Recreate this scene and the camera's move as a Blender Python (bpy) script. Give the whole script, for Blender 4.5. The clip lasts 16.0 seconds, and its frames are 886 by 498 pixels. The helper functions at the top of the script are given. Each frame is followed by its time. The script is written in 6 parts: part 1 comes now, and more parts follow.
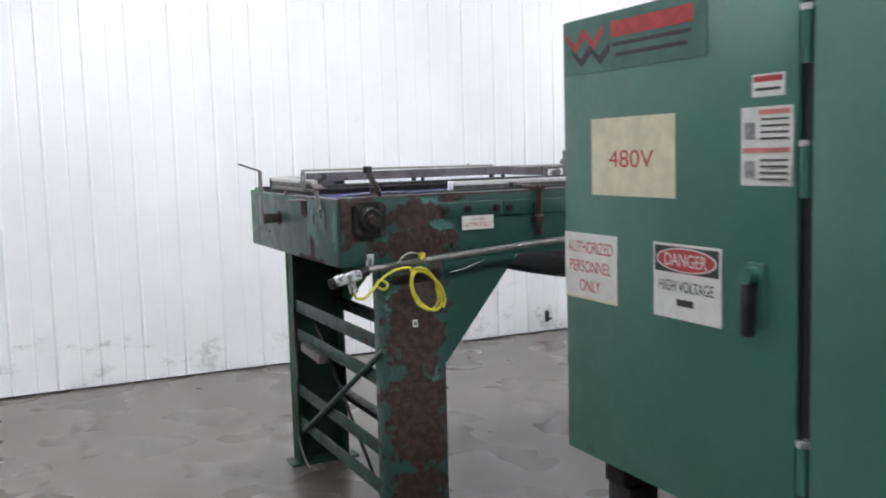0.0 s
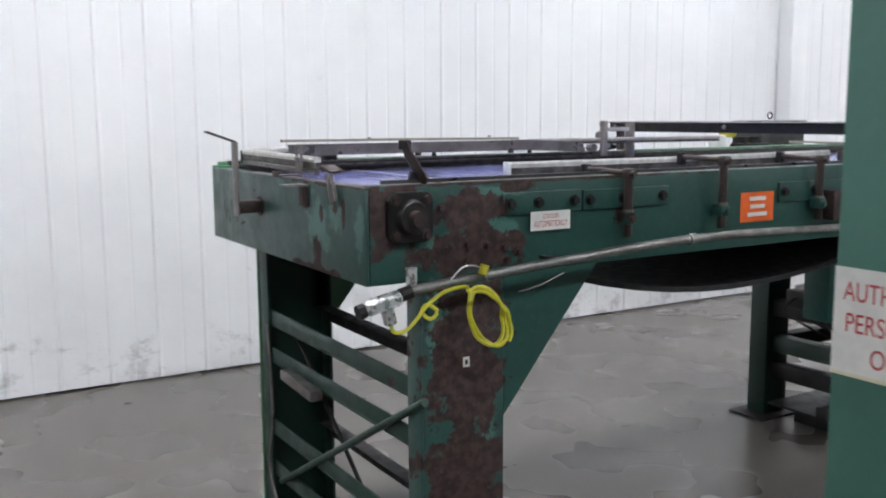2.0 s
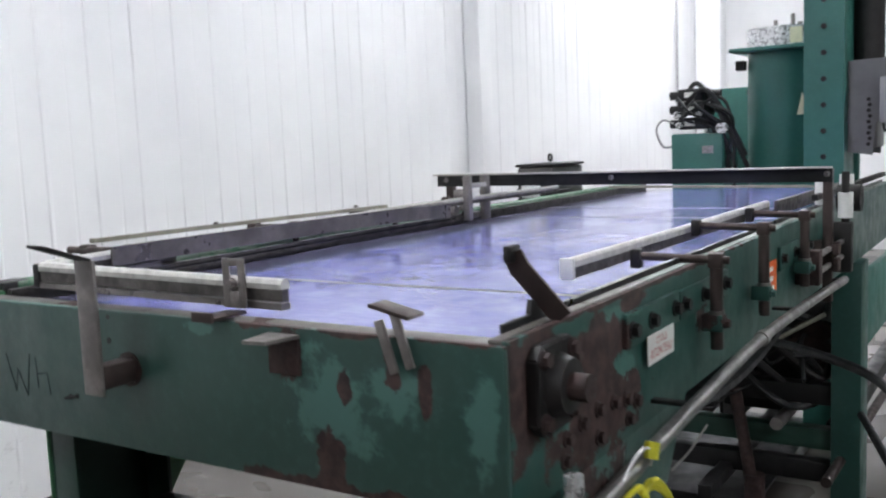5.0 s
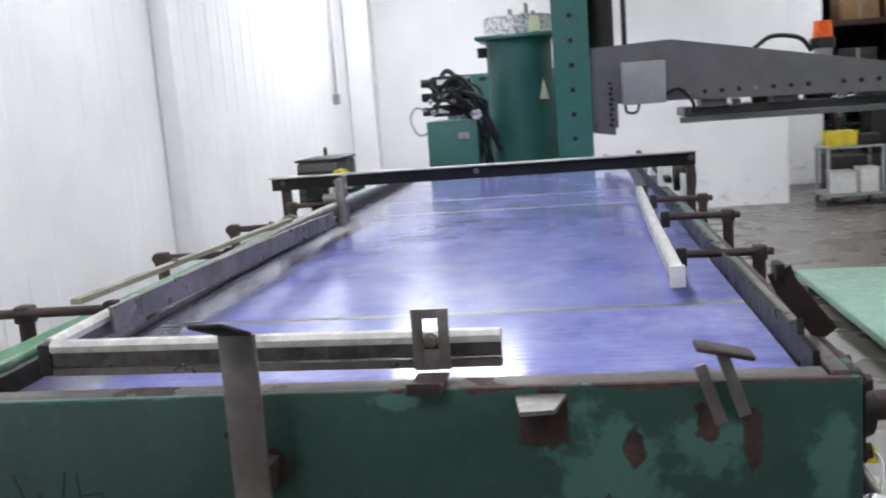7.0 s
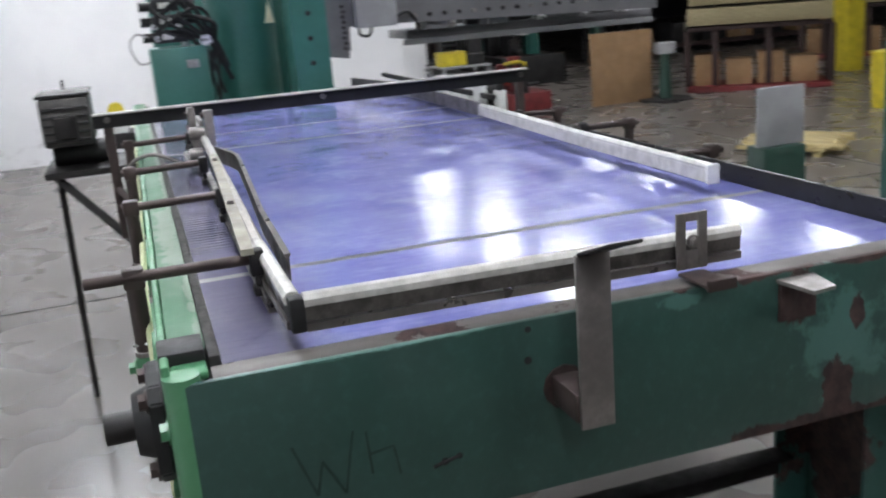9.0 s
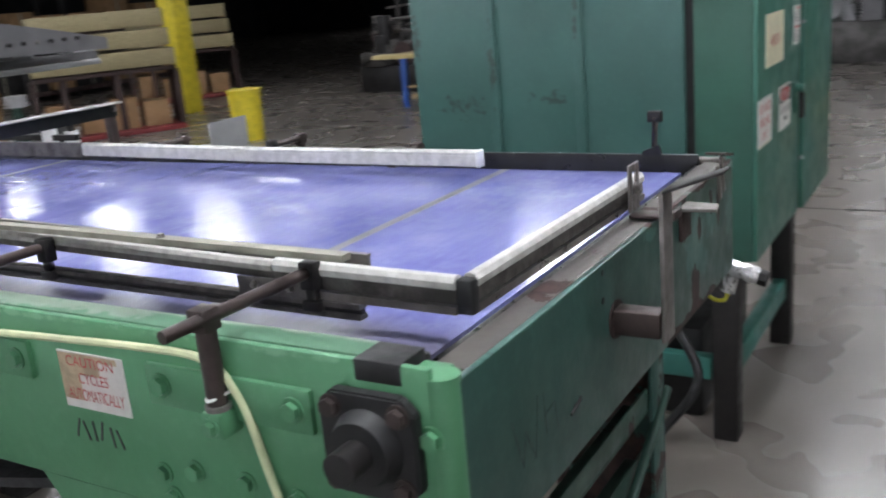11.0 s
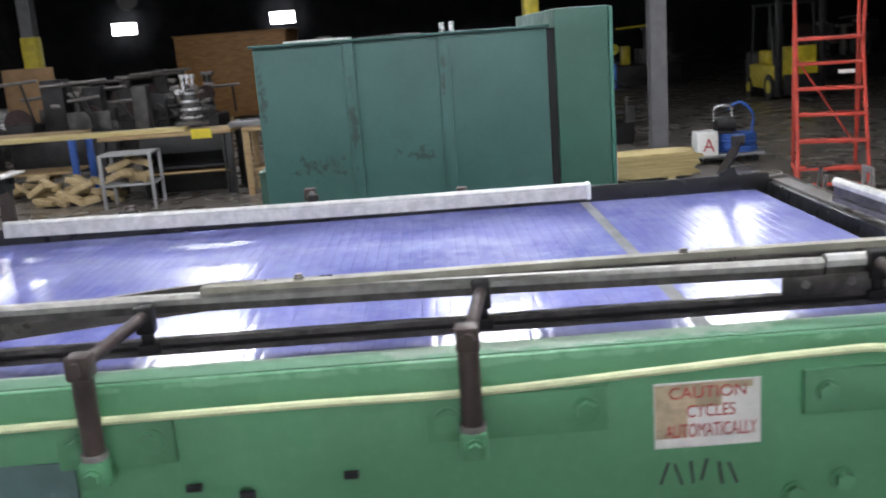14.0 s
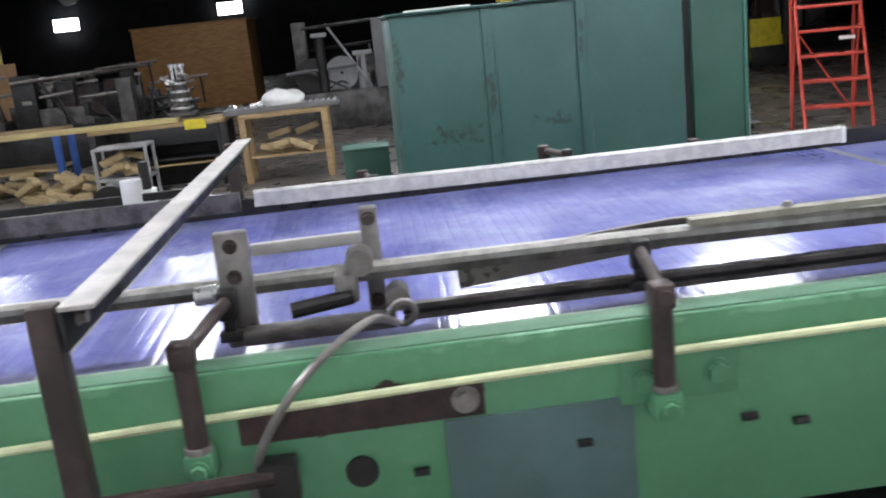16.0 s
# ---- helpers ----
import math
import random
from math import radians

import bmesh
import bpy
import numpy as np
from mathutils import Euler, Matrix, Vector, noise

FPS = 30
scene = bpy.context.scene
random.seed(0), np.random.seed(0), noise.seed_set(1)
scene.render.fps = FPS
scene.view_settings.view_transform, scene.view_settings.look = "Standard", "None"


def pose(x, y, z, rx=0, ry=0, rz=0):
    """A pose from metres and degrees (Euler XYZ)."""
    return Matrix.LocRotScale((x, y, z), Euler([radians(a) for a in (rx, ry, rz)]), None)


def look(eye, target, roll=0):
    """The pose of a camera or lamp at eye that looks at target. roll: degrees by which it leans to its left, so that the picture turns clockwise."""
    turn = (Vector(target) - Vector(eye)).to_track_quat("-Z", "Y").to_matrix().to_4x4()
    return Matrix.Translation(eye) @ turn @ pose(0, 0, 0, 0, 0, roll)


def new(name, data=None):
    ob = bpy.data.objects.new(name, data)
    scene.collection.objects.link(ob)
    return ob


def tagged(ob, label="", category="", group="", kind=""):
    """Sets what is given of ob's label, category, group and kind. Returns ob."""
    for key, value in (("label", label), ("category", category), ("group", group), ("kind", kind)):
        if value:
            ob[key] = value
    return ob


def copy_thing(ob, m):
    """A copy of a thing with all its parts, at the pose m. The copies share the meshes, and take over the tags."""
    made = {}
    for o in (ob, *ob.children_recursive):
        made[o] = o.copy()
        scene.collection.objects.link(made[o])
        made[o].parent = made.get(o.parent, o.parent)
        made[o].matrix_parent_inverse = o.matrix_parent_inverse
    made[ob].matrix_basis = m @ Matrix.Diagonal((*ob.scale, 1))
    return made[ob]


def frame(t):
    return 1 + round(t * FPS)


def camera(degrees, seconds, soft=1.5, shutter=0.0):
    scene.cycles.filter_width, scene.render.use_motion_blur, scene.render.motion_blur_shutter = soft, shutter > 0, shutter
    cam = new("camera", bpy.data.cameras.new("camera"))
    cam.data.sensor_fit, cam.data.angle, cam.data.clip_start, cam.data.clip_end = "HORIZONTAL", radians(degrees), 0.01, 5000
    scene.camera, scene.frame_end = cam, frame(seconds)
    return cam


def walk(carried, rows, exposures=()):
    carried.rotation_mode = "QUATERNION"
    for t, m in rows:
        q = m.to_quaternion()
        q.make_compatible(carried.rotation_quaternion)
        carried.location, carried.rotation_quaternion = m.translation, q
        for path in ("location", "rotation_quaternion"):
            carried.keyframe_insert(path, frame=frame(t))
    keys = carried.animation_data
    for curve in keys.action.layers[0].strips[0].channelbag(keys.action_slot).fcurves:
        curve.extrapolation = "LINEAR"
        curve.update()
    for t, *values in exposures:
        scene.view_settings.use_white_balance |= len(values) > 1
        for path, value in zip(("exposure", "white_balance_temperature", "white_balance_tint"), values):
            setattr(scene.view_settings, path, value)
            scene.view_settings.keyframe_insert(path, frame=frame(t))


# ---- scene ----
cam = camera(50.8, 16.0, soft=2.0, shutter=0.5)
PATH = [
    (0, (-1.21, -3.504, 1.656), (-0.353, -1.708, 1.452), -1.6),
    (0.5, (-1.188, -3.222, 1.659), (-0.343, -1.421, 1.456), -0.3),
    (1, (-1.167, -2.913, 1.658), (-0.318, -1.117, 1.431), 0.3),
    (1.5, (-1.103, -2.589, 1.669), (-0.185, -0.829, 1.422), -0.1),
    (2, (-1.116, -2.276, 1.676), (-0.099, -0.577, 1.396), -0.3),
    (2.5, (-1.137, -1.97, 1.684), (0.032, -0.377, 1.375), -0.0),
    (3, (-1.109, -1.669, 1.689), (0.205, -0.192, 1.386), 0.2),
    (3.5, (-1.11, -1.395, 1.706), (0.252, 0.035, 1.391), 0.5),
    (4, (-1.154, -1.143, 1.749), (0.359, 0.125, 1.428), -0.4),
    (4.5, (-1.148, -0.897, 1.756), (0.444, 0.285, 1.496), -1.5),
    (5, (-1.149, -0.641, 1.779), (0.524, 0.433, 1.554), -2.4),
    (7.5, (-1.249, 0.577, 1.883), (0.718, 0.668, 1.537), -4.1),
    (8, (-1.187, 0.793, 1.868), (0.773, 0.706, 1.476), -3.6),
    (8.5, (-1.162, 1.052, 1.894), (0.76, 0.763, 1.42), -3.3),
    (9, (-1.16, 1.348, 1.939), (0.684, 0.778, 1.415), -4.7),
    (9.5, (-1.072, 1.574, 1.923), (0.644, 0.693, 1.396), -3.7),
    (10, (-0.93, 1.791, 1.942), (0.597, 0.61, 1.42), -4.0),
    (12.5, (0.212, 2.583, 1.928), (0.43, 0.659, 1.426), -5.0),
    (13, (0.46, 2.555, 1.948), (0.551, 0.603, 1.521), -4.3),
    (13.5, (0.733, 2.582, 1.945), (0.797, 0.625, 1.541), -3.6),
    (14, (0.981, 2.564, 1.93), (0.977, 0.614, 1.486), -4.3),
    (14.5, (1.185, 2.525, 1.931), (1.066, 0.583, 1.466), -4.1),
    (15, (1.398, 2.545, 1.931), (1.27, 0.609, 1.447), -4.7),
    (15.5, (1.622, 2.571, 1.929), (1.523, 0.633, 1.444), -6.8),
    (16, (1.804, 2.513, 1.914), (1.683, 0.575, 1.434), -6.1),
]
walk(cam, [(t, look(eye, target, roll)) for t, eye, target, roll in PATH], exposures=[(0.0, 0.25), (0.5, 0.05), (1.5, 0.03), (2.5, 0.24), (3.5, 0.48), (4.5, 0.36), (5.0, 0.0), (7.5, 0.0), (10.0, 0.06), (12.5, 0.33), (14.0, 0.24), (16.0, 0.22)])

# ---- light ----
LAMP_Z = 4.6
LAMP_POWER = 56.0
# (10.7, 2.5) is an added, unseen lamp that brightens the end wall.
LAMPS = [(x, 1.4) for x in (-4.0, 0.3, 4.6, 9.0)] + [(10.7, 2.5)] + [(x, -3.5) for x in (-4.0, 0.3, 4.6)]
FAR_LAMPS = [(x, -8.4) for x in (-2.6, 0.5, 4.0)]
# The y = -20.5 pair is added out of view to light the plywood crate.
DIM_LAMPS = [(x, -13.3) for x in (-4.0, 0.3, 4.9, 8.6, 12.8)] + [(x, -20.5) for x in (1.5, 6.0)]
# (18.6, -4.6) has no known source; it is added to brighten the racks.
SMALL_LAMPS = [(x, -3.5) for x in (9.1, 11.6, 14.5)] + [(x, -7.9) for x in (9.5, 11.9, 14.4, 16.6)] + [(18.6, -4.6)]
world = bpy.data.worlds.new("world")
world.use_nodes = True
world.node_tree.nodes["Background"].inputs[0].default_value = (0.5, 0.6, 0.8, 1)
world.node_tree.nodes["Background"].inputs[1].default_value = 0.02
scene.world = world


# ---- materials ----
class Nodes:
    """A small helper round a material's node tree."""

    def __init__(self, name, rough=0.5, metal=0.0):
        self.mat = bpy.data.materials.new(name)
        self.mat.use_nodes = True
        self.tree = self.mat.node_tree
        self.bsdf = self.tree.nodes["Principled BSDF"]
        self.bsdf.inputs["Roughness"].default_value = rough
        self.bsdf.inputs["Metallic"].default_value = metal
        self.pos = self.add("ShaderNodeNewGeometry").outputs["Position"]

    def add(self, kind):
        return self.tree.nodes.new(kind)

    def link(self, a, b):
        self.tree.links.new(a, b)

    def noise(self, scale, detail=4.0, rough=0.6, stretch=(1, 1, 1), obj=False):
        m = self.add("ShaderNodeMapping")
        m.inputs["Scale"].default_value = stretch
        src = self.add("ShaderNodeTexCoord").outputs["Object"] if obj else self.pos
        self.link(src, m.inputs["Vector"])
        n = self.add("ShaderNodeTexNoise")
        n.inputs["Scale"].default_value = scale
        n.inputs["Detail"].default_value = detail
        n.inputs["Roughness"].default_value = rough
        self.link(m.outputs[0], n.inputs["Vector"])
        return n.outputs["Fac"]

    def ramp(self, fac, lo, hi, a=0.0, b=1.0):
        r = self.add("ShaderNodeMapRange")
        r.interpolation_type = "SMOOTHSTEP"
        for i, v in zip((1, 2, 3, 4), (lo, hi, a, b)):
            r.inputs[i].default_value = v
        self.link(fac, r.inputs[0])
        return r.outputs[0]

    def mix(self, fac, a, b):
        m = self.add("ShaderNodeMix")
        m.data_type = "RGBA"
        for s, v in ((m.inputs[0], fac), (m.inputs[6], a), (m.inputs[7], b)):
            if hasattr(v, "links"):
                self.link(v, s)
            elif isinstance(v, (int, float)):
                s.default_value = v
            else:
                s.default_value = (*v, 1)
        return m.outputs[2]

    def math(self, op, a, b=0.0):
        m = self.add("ShaderNodeMath")
        m.operation = op
        for s, v in ((m.inputs[0], a), (m.inputs[1], b)):
            if hasattr(v, "links"):
                self.link(v, s)
            else:
                s.default_value = v
        return m.outputs[0]

    def patches(self, spots):
        """1 inside any of the ellipsoids (centre, radii), falling to 0 and below outside."""
        best = None
        for (cx, cy, cz), (rx, ry, rz) in spots:
            s = self.add("ShaderNodeVectorMath")
            s.operation = "SUBTRACT"
            self.link(self.pos, s.inputs[0])
            s.inputs[1].default_value = (cx, cy, cz)
            d = self.add("ShaderNodeVectorMath")
            d.operation = "DIVIDE"
            self.link(s.outputs[0], d.inputs[0])
            d.inputs[1].default_value = (rx, ry, rz)
            n = self.add("ShaderNodeVectorMath")
            n.operation = "LENGTH"
            self.link(d.outputs[0], n.inputs[0])
            v = self.math("SUBTRACT", 1.5, n.outputs["Value"])
            best = v if best is None else self.math("MAXIMUM", best, v)
        return self.math("MAXIMUM", best, -1.0)

    def bump(self, height, strength=0.2, dist=0.002):
        b = self.add("ShaderNodeBump")
        b.inputs["Strength"].default_value = strength
        b.inputs["Distance"].default_value = dist
        self.link(height, b.inputs["Height"])
        self.link(b.outputs[0], self.bsdf.inputs["Normal"])

    def color(self, v):
        if hasattr(v, "links"):
            self.link(v, self.bsdf.inputs["Base Color"])
        else:
            self.bsdf.inputs["Base Color"].default_value = (*v, 1)

    def rough(self, v):
        self.link(v, self.bsdf.inputs["Roughness"])


def plain(name, col, rough=0.5, metal=0.0, vary=0.25, scale=9.0, bump=0.15):
    """A surface with grain and stains at two scales."""
    n = Nodes(name, rough, metal)
    dark = tuple(c * (1 - vary) for c in col)
    light = tuple(min(1, c * (1 + vary * 0.6)) for c in col)
    a = n.mix(n.ramp(n.noise(scale, 5), 0.35, 0.65), dark, light)
    n.color(n.mix(n.ramp(n.noise(scale * 9, 3), 0.3, 0.75, 0.0, 0.35), a, dark))
    n.rough(n.ramp(n.noise(scale * 2.3, 4), 0.3, 0.7, max(0.04, rough - 0.1), min(1, rough + 0.12)))
    n.bump(n.noise(scale * 12, 3), bump)
    return n.mat


RUST = (0.044, 0.024, 0.022)


def chipped(name, base, pale, rust_spots=(), pale_spots=(), scatter=0.62, rough=0.42, stain_spots=()):
    """Machine paint worn through to rust in given places and, sparsely, anywhere."""
    n = Nodes(name, rough)
    edge = n.noise(13, 6, 0.65)
    dark = tuple(c * 0.82 for c in base)
    col = n.mix(n.ramp(n.noise(3.0, 5), 0.3, 0.7), dark, base)
    col = n.mix(n.ramp(n.noise(45, 3), 0.45, 0.8, 0, 0.12), col, pale)
    if pale_spots:
        v = n.math("ADD", n.patches(pale_spots), n.math("MULTIPLY", n.math("SUBTRACT", n.noise(15, 6, 0.66), 0.5), 3.0))
        col = n.mix(n.ramp(v, 0.5, 0.9, 0, 0.6), col, pale)
    if stain_spots:
        v = n.math("ADD", n.patches(stain_spots), n.math("MULTIPLY", n.math("SUBTRACT", n.noise(26, 5, 0.6), 0.5), 5.0))
        col = n.mix(n.ramp(v, 0.7, 1.5, 0, 0.75), col, (0.022, 0.034, 0.028))
    rusty = n.mix(n.ramp(n.noise(30, 5), 0.35, 0.65), tuple(c * 0.55 for c in RUST), tuple(c * 1.5 for c in RUST))
    wear = n.ramp(n.noise(7.5, 5, 0.6), scatter, scatter + 0.03)
    if rust_spots:
        v = n.math("ADD", n.patches(rust_spots), n.math("MULTIPLY", n.math("SUBTRACT", edge, 0.5), 3.0))
        wear = n.math("MAXIMUM", wear, n.ramp(v, 0.5, 0.62))
    n.color(n.mix(wear, col, rusty))
    n.rough(n.math("ADD", n.math("MULTIPLY", wear, 0.35), n.ramp(n.noise(11, 4), 0.3, 0.7, rough - 0.08, rough + 0.1)))
    n.bump(n.math("ADD", n.math("MULTIPLY", wear, -0.6), n.noise(60, 3)), 0.25, 0.002)
    return n.mat


# Teal paint, darkened further: the end plate's weak light is partly in it.
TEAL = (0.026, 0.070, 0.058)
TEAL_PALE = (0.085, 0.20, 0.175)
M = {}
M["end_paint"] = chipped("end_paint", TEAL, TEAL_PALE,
    [((0, 0.415, 1.445), (0.05, 0.03, 0.05)), ((0, 0.20, 1.425), (0.05, 0.02, 0.035)), ((0, 0.30, 1.40), (0.05, 0.016, 0.03)),
     ((0, 0.33, 1.25), (0.05, 0.035, 0.06)), ((0, 0.14, 1.39), (0.05, 0.012, 0.05)), ((0, 0.35, 1.215), (0.2, 0.22, 0.018)),
     ((0.02, 0.25, 1.492), (0.2, 0.42, 0.014)), ((0.1, 0.0, 1.49), (0.1, 0.1, 0.016))],
    [((0, 0.33, 1.36), (0.05, 0.09, 0.10)), ((0, 0.20, 1.39), (0.05, 0.07, 0.05)), ((0, 0.62, 1.47), (0.05, 0.05, 0.012)), ((0, 1.12, 1.487), (0.05, 0.22, 0.006)),
     ((0, 0.04, 1.36), (0.05, 0.03, 0.09))], scatter=0.74)
# The front's dimmer light is likewise partly in its base colour.
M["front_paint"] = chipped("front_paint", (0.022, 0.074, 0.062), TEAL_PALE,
    [((0.08, 0, 1.40), (0.13, 0.1, 0.11)), ((0.32, 0, 1.405), (0.13, 0.1, 0.065)), ((0.34, 0, 1.285), (0.21, 0.1, 0.062)),
     ((0.36, 0, 1.34), (0.06, 0.1, 0.08)), ((0.5, 0, 1.47), (0.08, 0.1, 0.018)), ((0.6, 0, 1.49), (0.7, 0.1, 0.010)),
     ((0.33, 0, 0.98), (0.14, 0.2, 0.30)), ((0.33, 0, 0.55), (0.14, 0.2, 0.28)), ((0.32, 0, 0.15), (0.14, 0.2, 0.25)),
     ((0.92, 0, 1.36), (0.035, 0.1, 0.03))],
    [((0.25, 0, 1.30), (0.10, 0.1, 0.05)), ((0.42, 0, 1.34), (0.10, 0.1, 0.04)), ((0.22, 0, 1.1), (0.03, 0.1, 0.15)),
     ((0.40, 0, 0.72), (0.03, 0.1, 0.08)), ((0.45, 0, 1.46), (0.12, 0.1, 0.02))], scatter=0.72)
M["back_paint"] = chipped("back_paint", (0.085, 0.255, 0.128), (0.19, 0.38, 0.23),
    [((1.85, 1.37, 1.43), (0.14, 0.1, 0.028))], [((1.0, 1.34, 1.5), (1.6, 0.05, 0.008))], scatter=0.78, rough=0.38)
M["flange_worn"] = chipped("flange_worn", (0.095, 0.215, 0.130), (0.27, 0.31, 0.26), (), [((1.5, 1.317, 1.508), (3.0, 0.010, 0.02)), ((0.8, 1.33, 1.508), (0.3, 0.03, 0.02))], scatter=0.70, rough=0.6)
# The light reflected off the deck is put into this pale green.
M["deck_lit_green"] = chipped("deck_lit_green", (0.23, 0.38, 0.30), (0.36, 0.48, 0.40), scatter=0.70, rough=0.5)
# Very dark green: the shade inside the back leg is put into this colour.
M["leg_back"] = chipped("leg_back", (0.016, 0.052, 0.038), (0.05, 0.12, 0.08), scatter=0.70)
M["machine_teal"] = chipped("machine_teal", (0.035, 0.15, 0.125), (0.10, 0.25, 0.22), scatter=0.74)
# Door tone raised, case tone lowered: their differing light is in the colours.
M["cabinet_paint"] = chipped("cabinet_paint", (0.052, 0.165, 0.126), (0.09, 0.23, 0.18), scatter=0.80, rough=0.38)
M["case_paint"] = chipped("case_paint", (0.034, 0.105, 0.078), (0.06, 0.15, 0.12), scatter=0.80, rough=0.45)
M["cabinet_back"] = chipped("cabinet_back", (0.045, 0.118, 0.106), (0.085, 0.19, 0.17),
    scatter=0.80, stain_spots=[((1.46, -1.3, 1.44), (0.14, 0.2, 0.05)), ((1.05, -1.3, 1.46), (0.09, 0.2, 0.03)), ((1.297, -1.3, 1.62), (0.022, 0.2, 0.22)), ((1.665, -1.3, 1.72), (0.02, 0.2, 0.16)), ((0.92, -1.3, 1.75), (0.012, 0.2, 0.12))])
M["flange_brown"] = chipped("flange_brown", (0.105, 0.092, 0.084), (0.17, 0.155, 0.14), scatter=0.60, rough=0.5)
M["flange_grey"] = chipped("flange_grey", (0.16, 0.185, 0.165), (0.26, 0.27, 0.25), scatter=0.62, rough=0.5)
M["grime"] = plain("grime", (0.050, 0.047, 0.045), 0.7, 0, 0.4, 30)
M["plate_green"] = plain("plate_green", (0.06, 0.17, 0.14), 0.4)
M["grey_patch"] = plain("grey_patch", (0.075, 0.135, 0.13), 0.5, vary=0.12)
M["steel_dark"] = plain("steel_dark", (0.018, 0.016, 0.016), 0.55, 0.3)
M["steel_brown"] = plain("steel_brown", (0.060, 0.043, 0.040), 0.5, 0.4, 0.3)
M["steel_grey"] = plain("steel_grey", (0.24, 0.22, 0.21), 0.42, 0.6, 0.3, 14)
M["rail_metal"] = plain("rail_metal", (0.19, 0.172, 0.16), 0.36, 0.6, 0.3, 7)
M["worn_grey"] = plain("worn_grey", (0.42, 0.40, 0.38), 0.5, 0.0, 0.2, 9)
M["rail_cap"] = plain("rail_cap", (0.37, 0.355, 0.33), 0.42, 0.1, 0.25, 40)
M["rail_dark"] = plain("rail_dark", (0.115, 0.105, 0.098), 0.42, 0.5, 0.5, 22)
M["rail_white"] = plain("rail_white", (0.55, 0.54, 0.51), 0.4, 0, 0.20, 34)
M["tan_strip"] = plain("tan_strip", (0.30, 0.285, 0.23), 0.55, 0, 0.25, 14)
M["black"] = plain("black", (0.010, 0.010, 0.011), 0.55, 0, 0.3)
M["black_strip"] = plain("black_strip", (0.012, 0.012, 0.013), 0.35, 0, 0.4, 12)
M["rust"] = plain("rust", RUST, 0.75, 0, 0.45, 20, 0.4)
M["conduit"] = plain("conduit", (0.30, 0.29, 0.28), 0.4, 0.75, 0.35, 10)
M["aluminium"] = plain("aluminium", (0.72, 0.72, 0.73), 0.28, 0.7, 0.2, 24)
M["yellow_cable"] = plain("yellow_cable", (0.62, 0.58, 0.04), 0.4, 0, 0.15, 20)
M["cream_cable"] = plain("cream_cable", (0.56, 0.60, 0.36), 0.5, 0, 0.15, 20)
M["grey_paint"] = plain("grey_paint", (0.145, 0.142, 0.150), 0.45, 0, 0.12, 6)
M["grey_light"] = plain("grey_light", (0.30, 0.30, 0.31), 0.45, 0, 0.12, 6)
M["sign_white"] = plain("sign_white", (0.74, 0.73, 0.70), 0.45, 0, 0.08, 25, 0.03)
M["sign_cream"] = plain("sign_cream", (0.74, 0.69, 0.50), 0.5, 0, 0.10, 18, 0.03)
M["sign_red"] = plain("sign_red", (0.50, 0.055, 0.060), 0.5, 0, 0.2, 40, 0.03)
M["sign_pink"] = plain("sign_pink", (0.62, 0.20, 0.19), 0.5, 0, 0.2, 40, 0.03)
M["sign_grey"] = plain("sign_grey", (0.30, 0.30, 0.31), 0.5, 0, 0.3, 90, 0.03)
M["sign_black"] = plain("sign_black", (0.03, 0.03, 0.03), 0.5, 0, 0.2, 40, 0.03)
M["sign_peeled"] = plain("sign_peeled", (0.52, 0.42, 0.28), 0.7, 0, 0.25, 30, 0.05)
M["faint_ink"] = plain("faint_ink", (0.013, 0.038, 0.032), 0.5, 0, 0.3, 30, 0.03)
M["sign_orange"] = plain("sign_orange", (0.80, 0.13, 0.02), 0.5, 0, 0.08, 25, 0.03)
M["dark_red"] = plain("dark_red", (0.16, 0.018, 0.02), 0.5, 0, 0.3, 8)
M["red_paint"] = plain("red_paint", (0.50, 0.060, 0.040), 0.45, 0, 0.2, 8)
M["yellow_paint"] = plain("yellow_paint", (0.62, 0.50, 0.03), 0.45, 0, 0.2, 8)
M["blue_paint"] = plain("blue_paint", (0.03, 0.10, 0.38), 0.5, 0, 0.2, 8)
M["white_plastic"] = plain("white_plastic", (0.72, 0.72, 0.70), 0.4, 0, 0.1, 12)
M["orange_lens"] = plain("orange_lens", (0.75, 0.10, 0.01), 0.25, 0, 0.1, 30)
# Near-black base colours put the hall's lack of light into walls and roof.
M["unlit_wall"] = plain("unlit_wall", (0.014, 0.014, 0.017), 0.85, 0, 0.3, 0.6)
M["unlit_ceiling"] = plain("unlit_ceiling", (0.010, 0.010, 0.013), 0.9, 0, 0.3, 0.5)
M["cloth"] = plain("cloth", (0.016, 0.016, 0.018), 0.7, 0, 0.3, 10)
M["machine_dark"] = plain("machine_dark", (0.022, 0.021, 0.022), 0.5, 0.3, 0.5, 4)
M["machine_steel"] = plain("machine_steel", (0.085, 0.08, 0.078), 0.45, 0.4, 0.5, 4)
M["cardboard"] = plain("cardboard", (0.30, 0.18, 0.09), 0.8, 0, 0.2, 3)
M["slat_grey"] = plain("slat_grey", (0.30, 0.34, 0.36), 0.7, 0, 0.25, 6)


def wood_material(name, a, b, stretch):
    n = Nodes(name, 0.65)
    g = n.noise(3.5, 6, 0.6, stretch)
    col = n.mix(n.ramp(g, 0.3, 0.7), a, b)
    info = n.add("ShaderNodeObjectInfo").outputs["Random"]
    n.color(n.mix(n.math("MULTIPLY", info, 0.35), col, tuple(c * 0.6 for c in a)))
    n.bump(g, 0.2)
    return n.mat


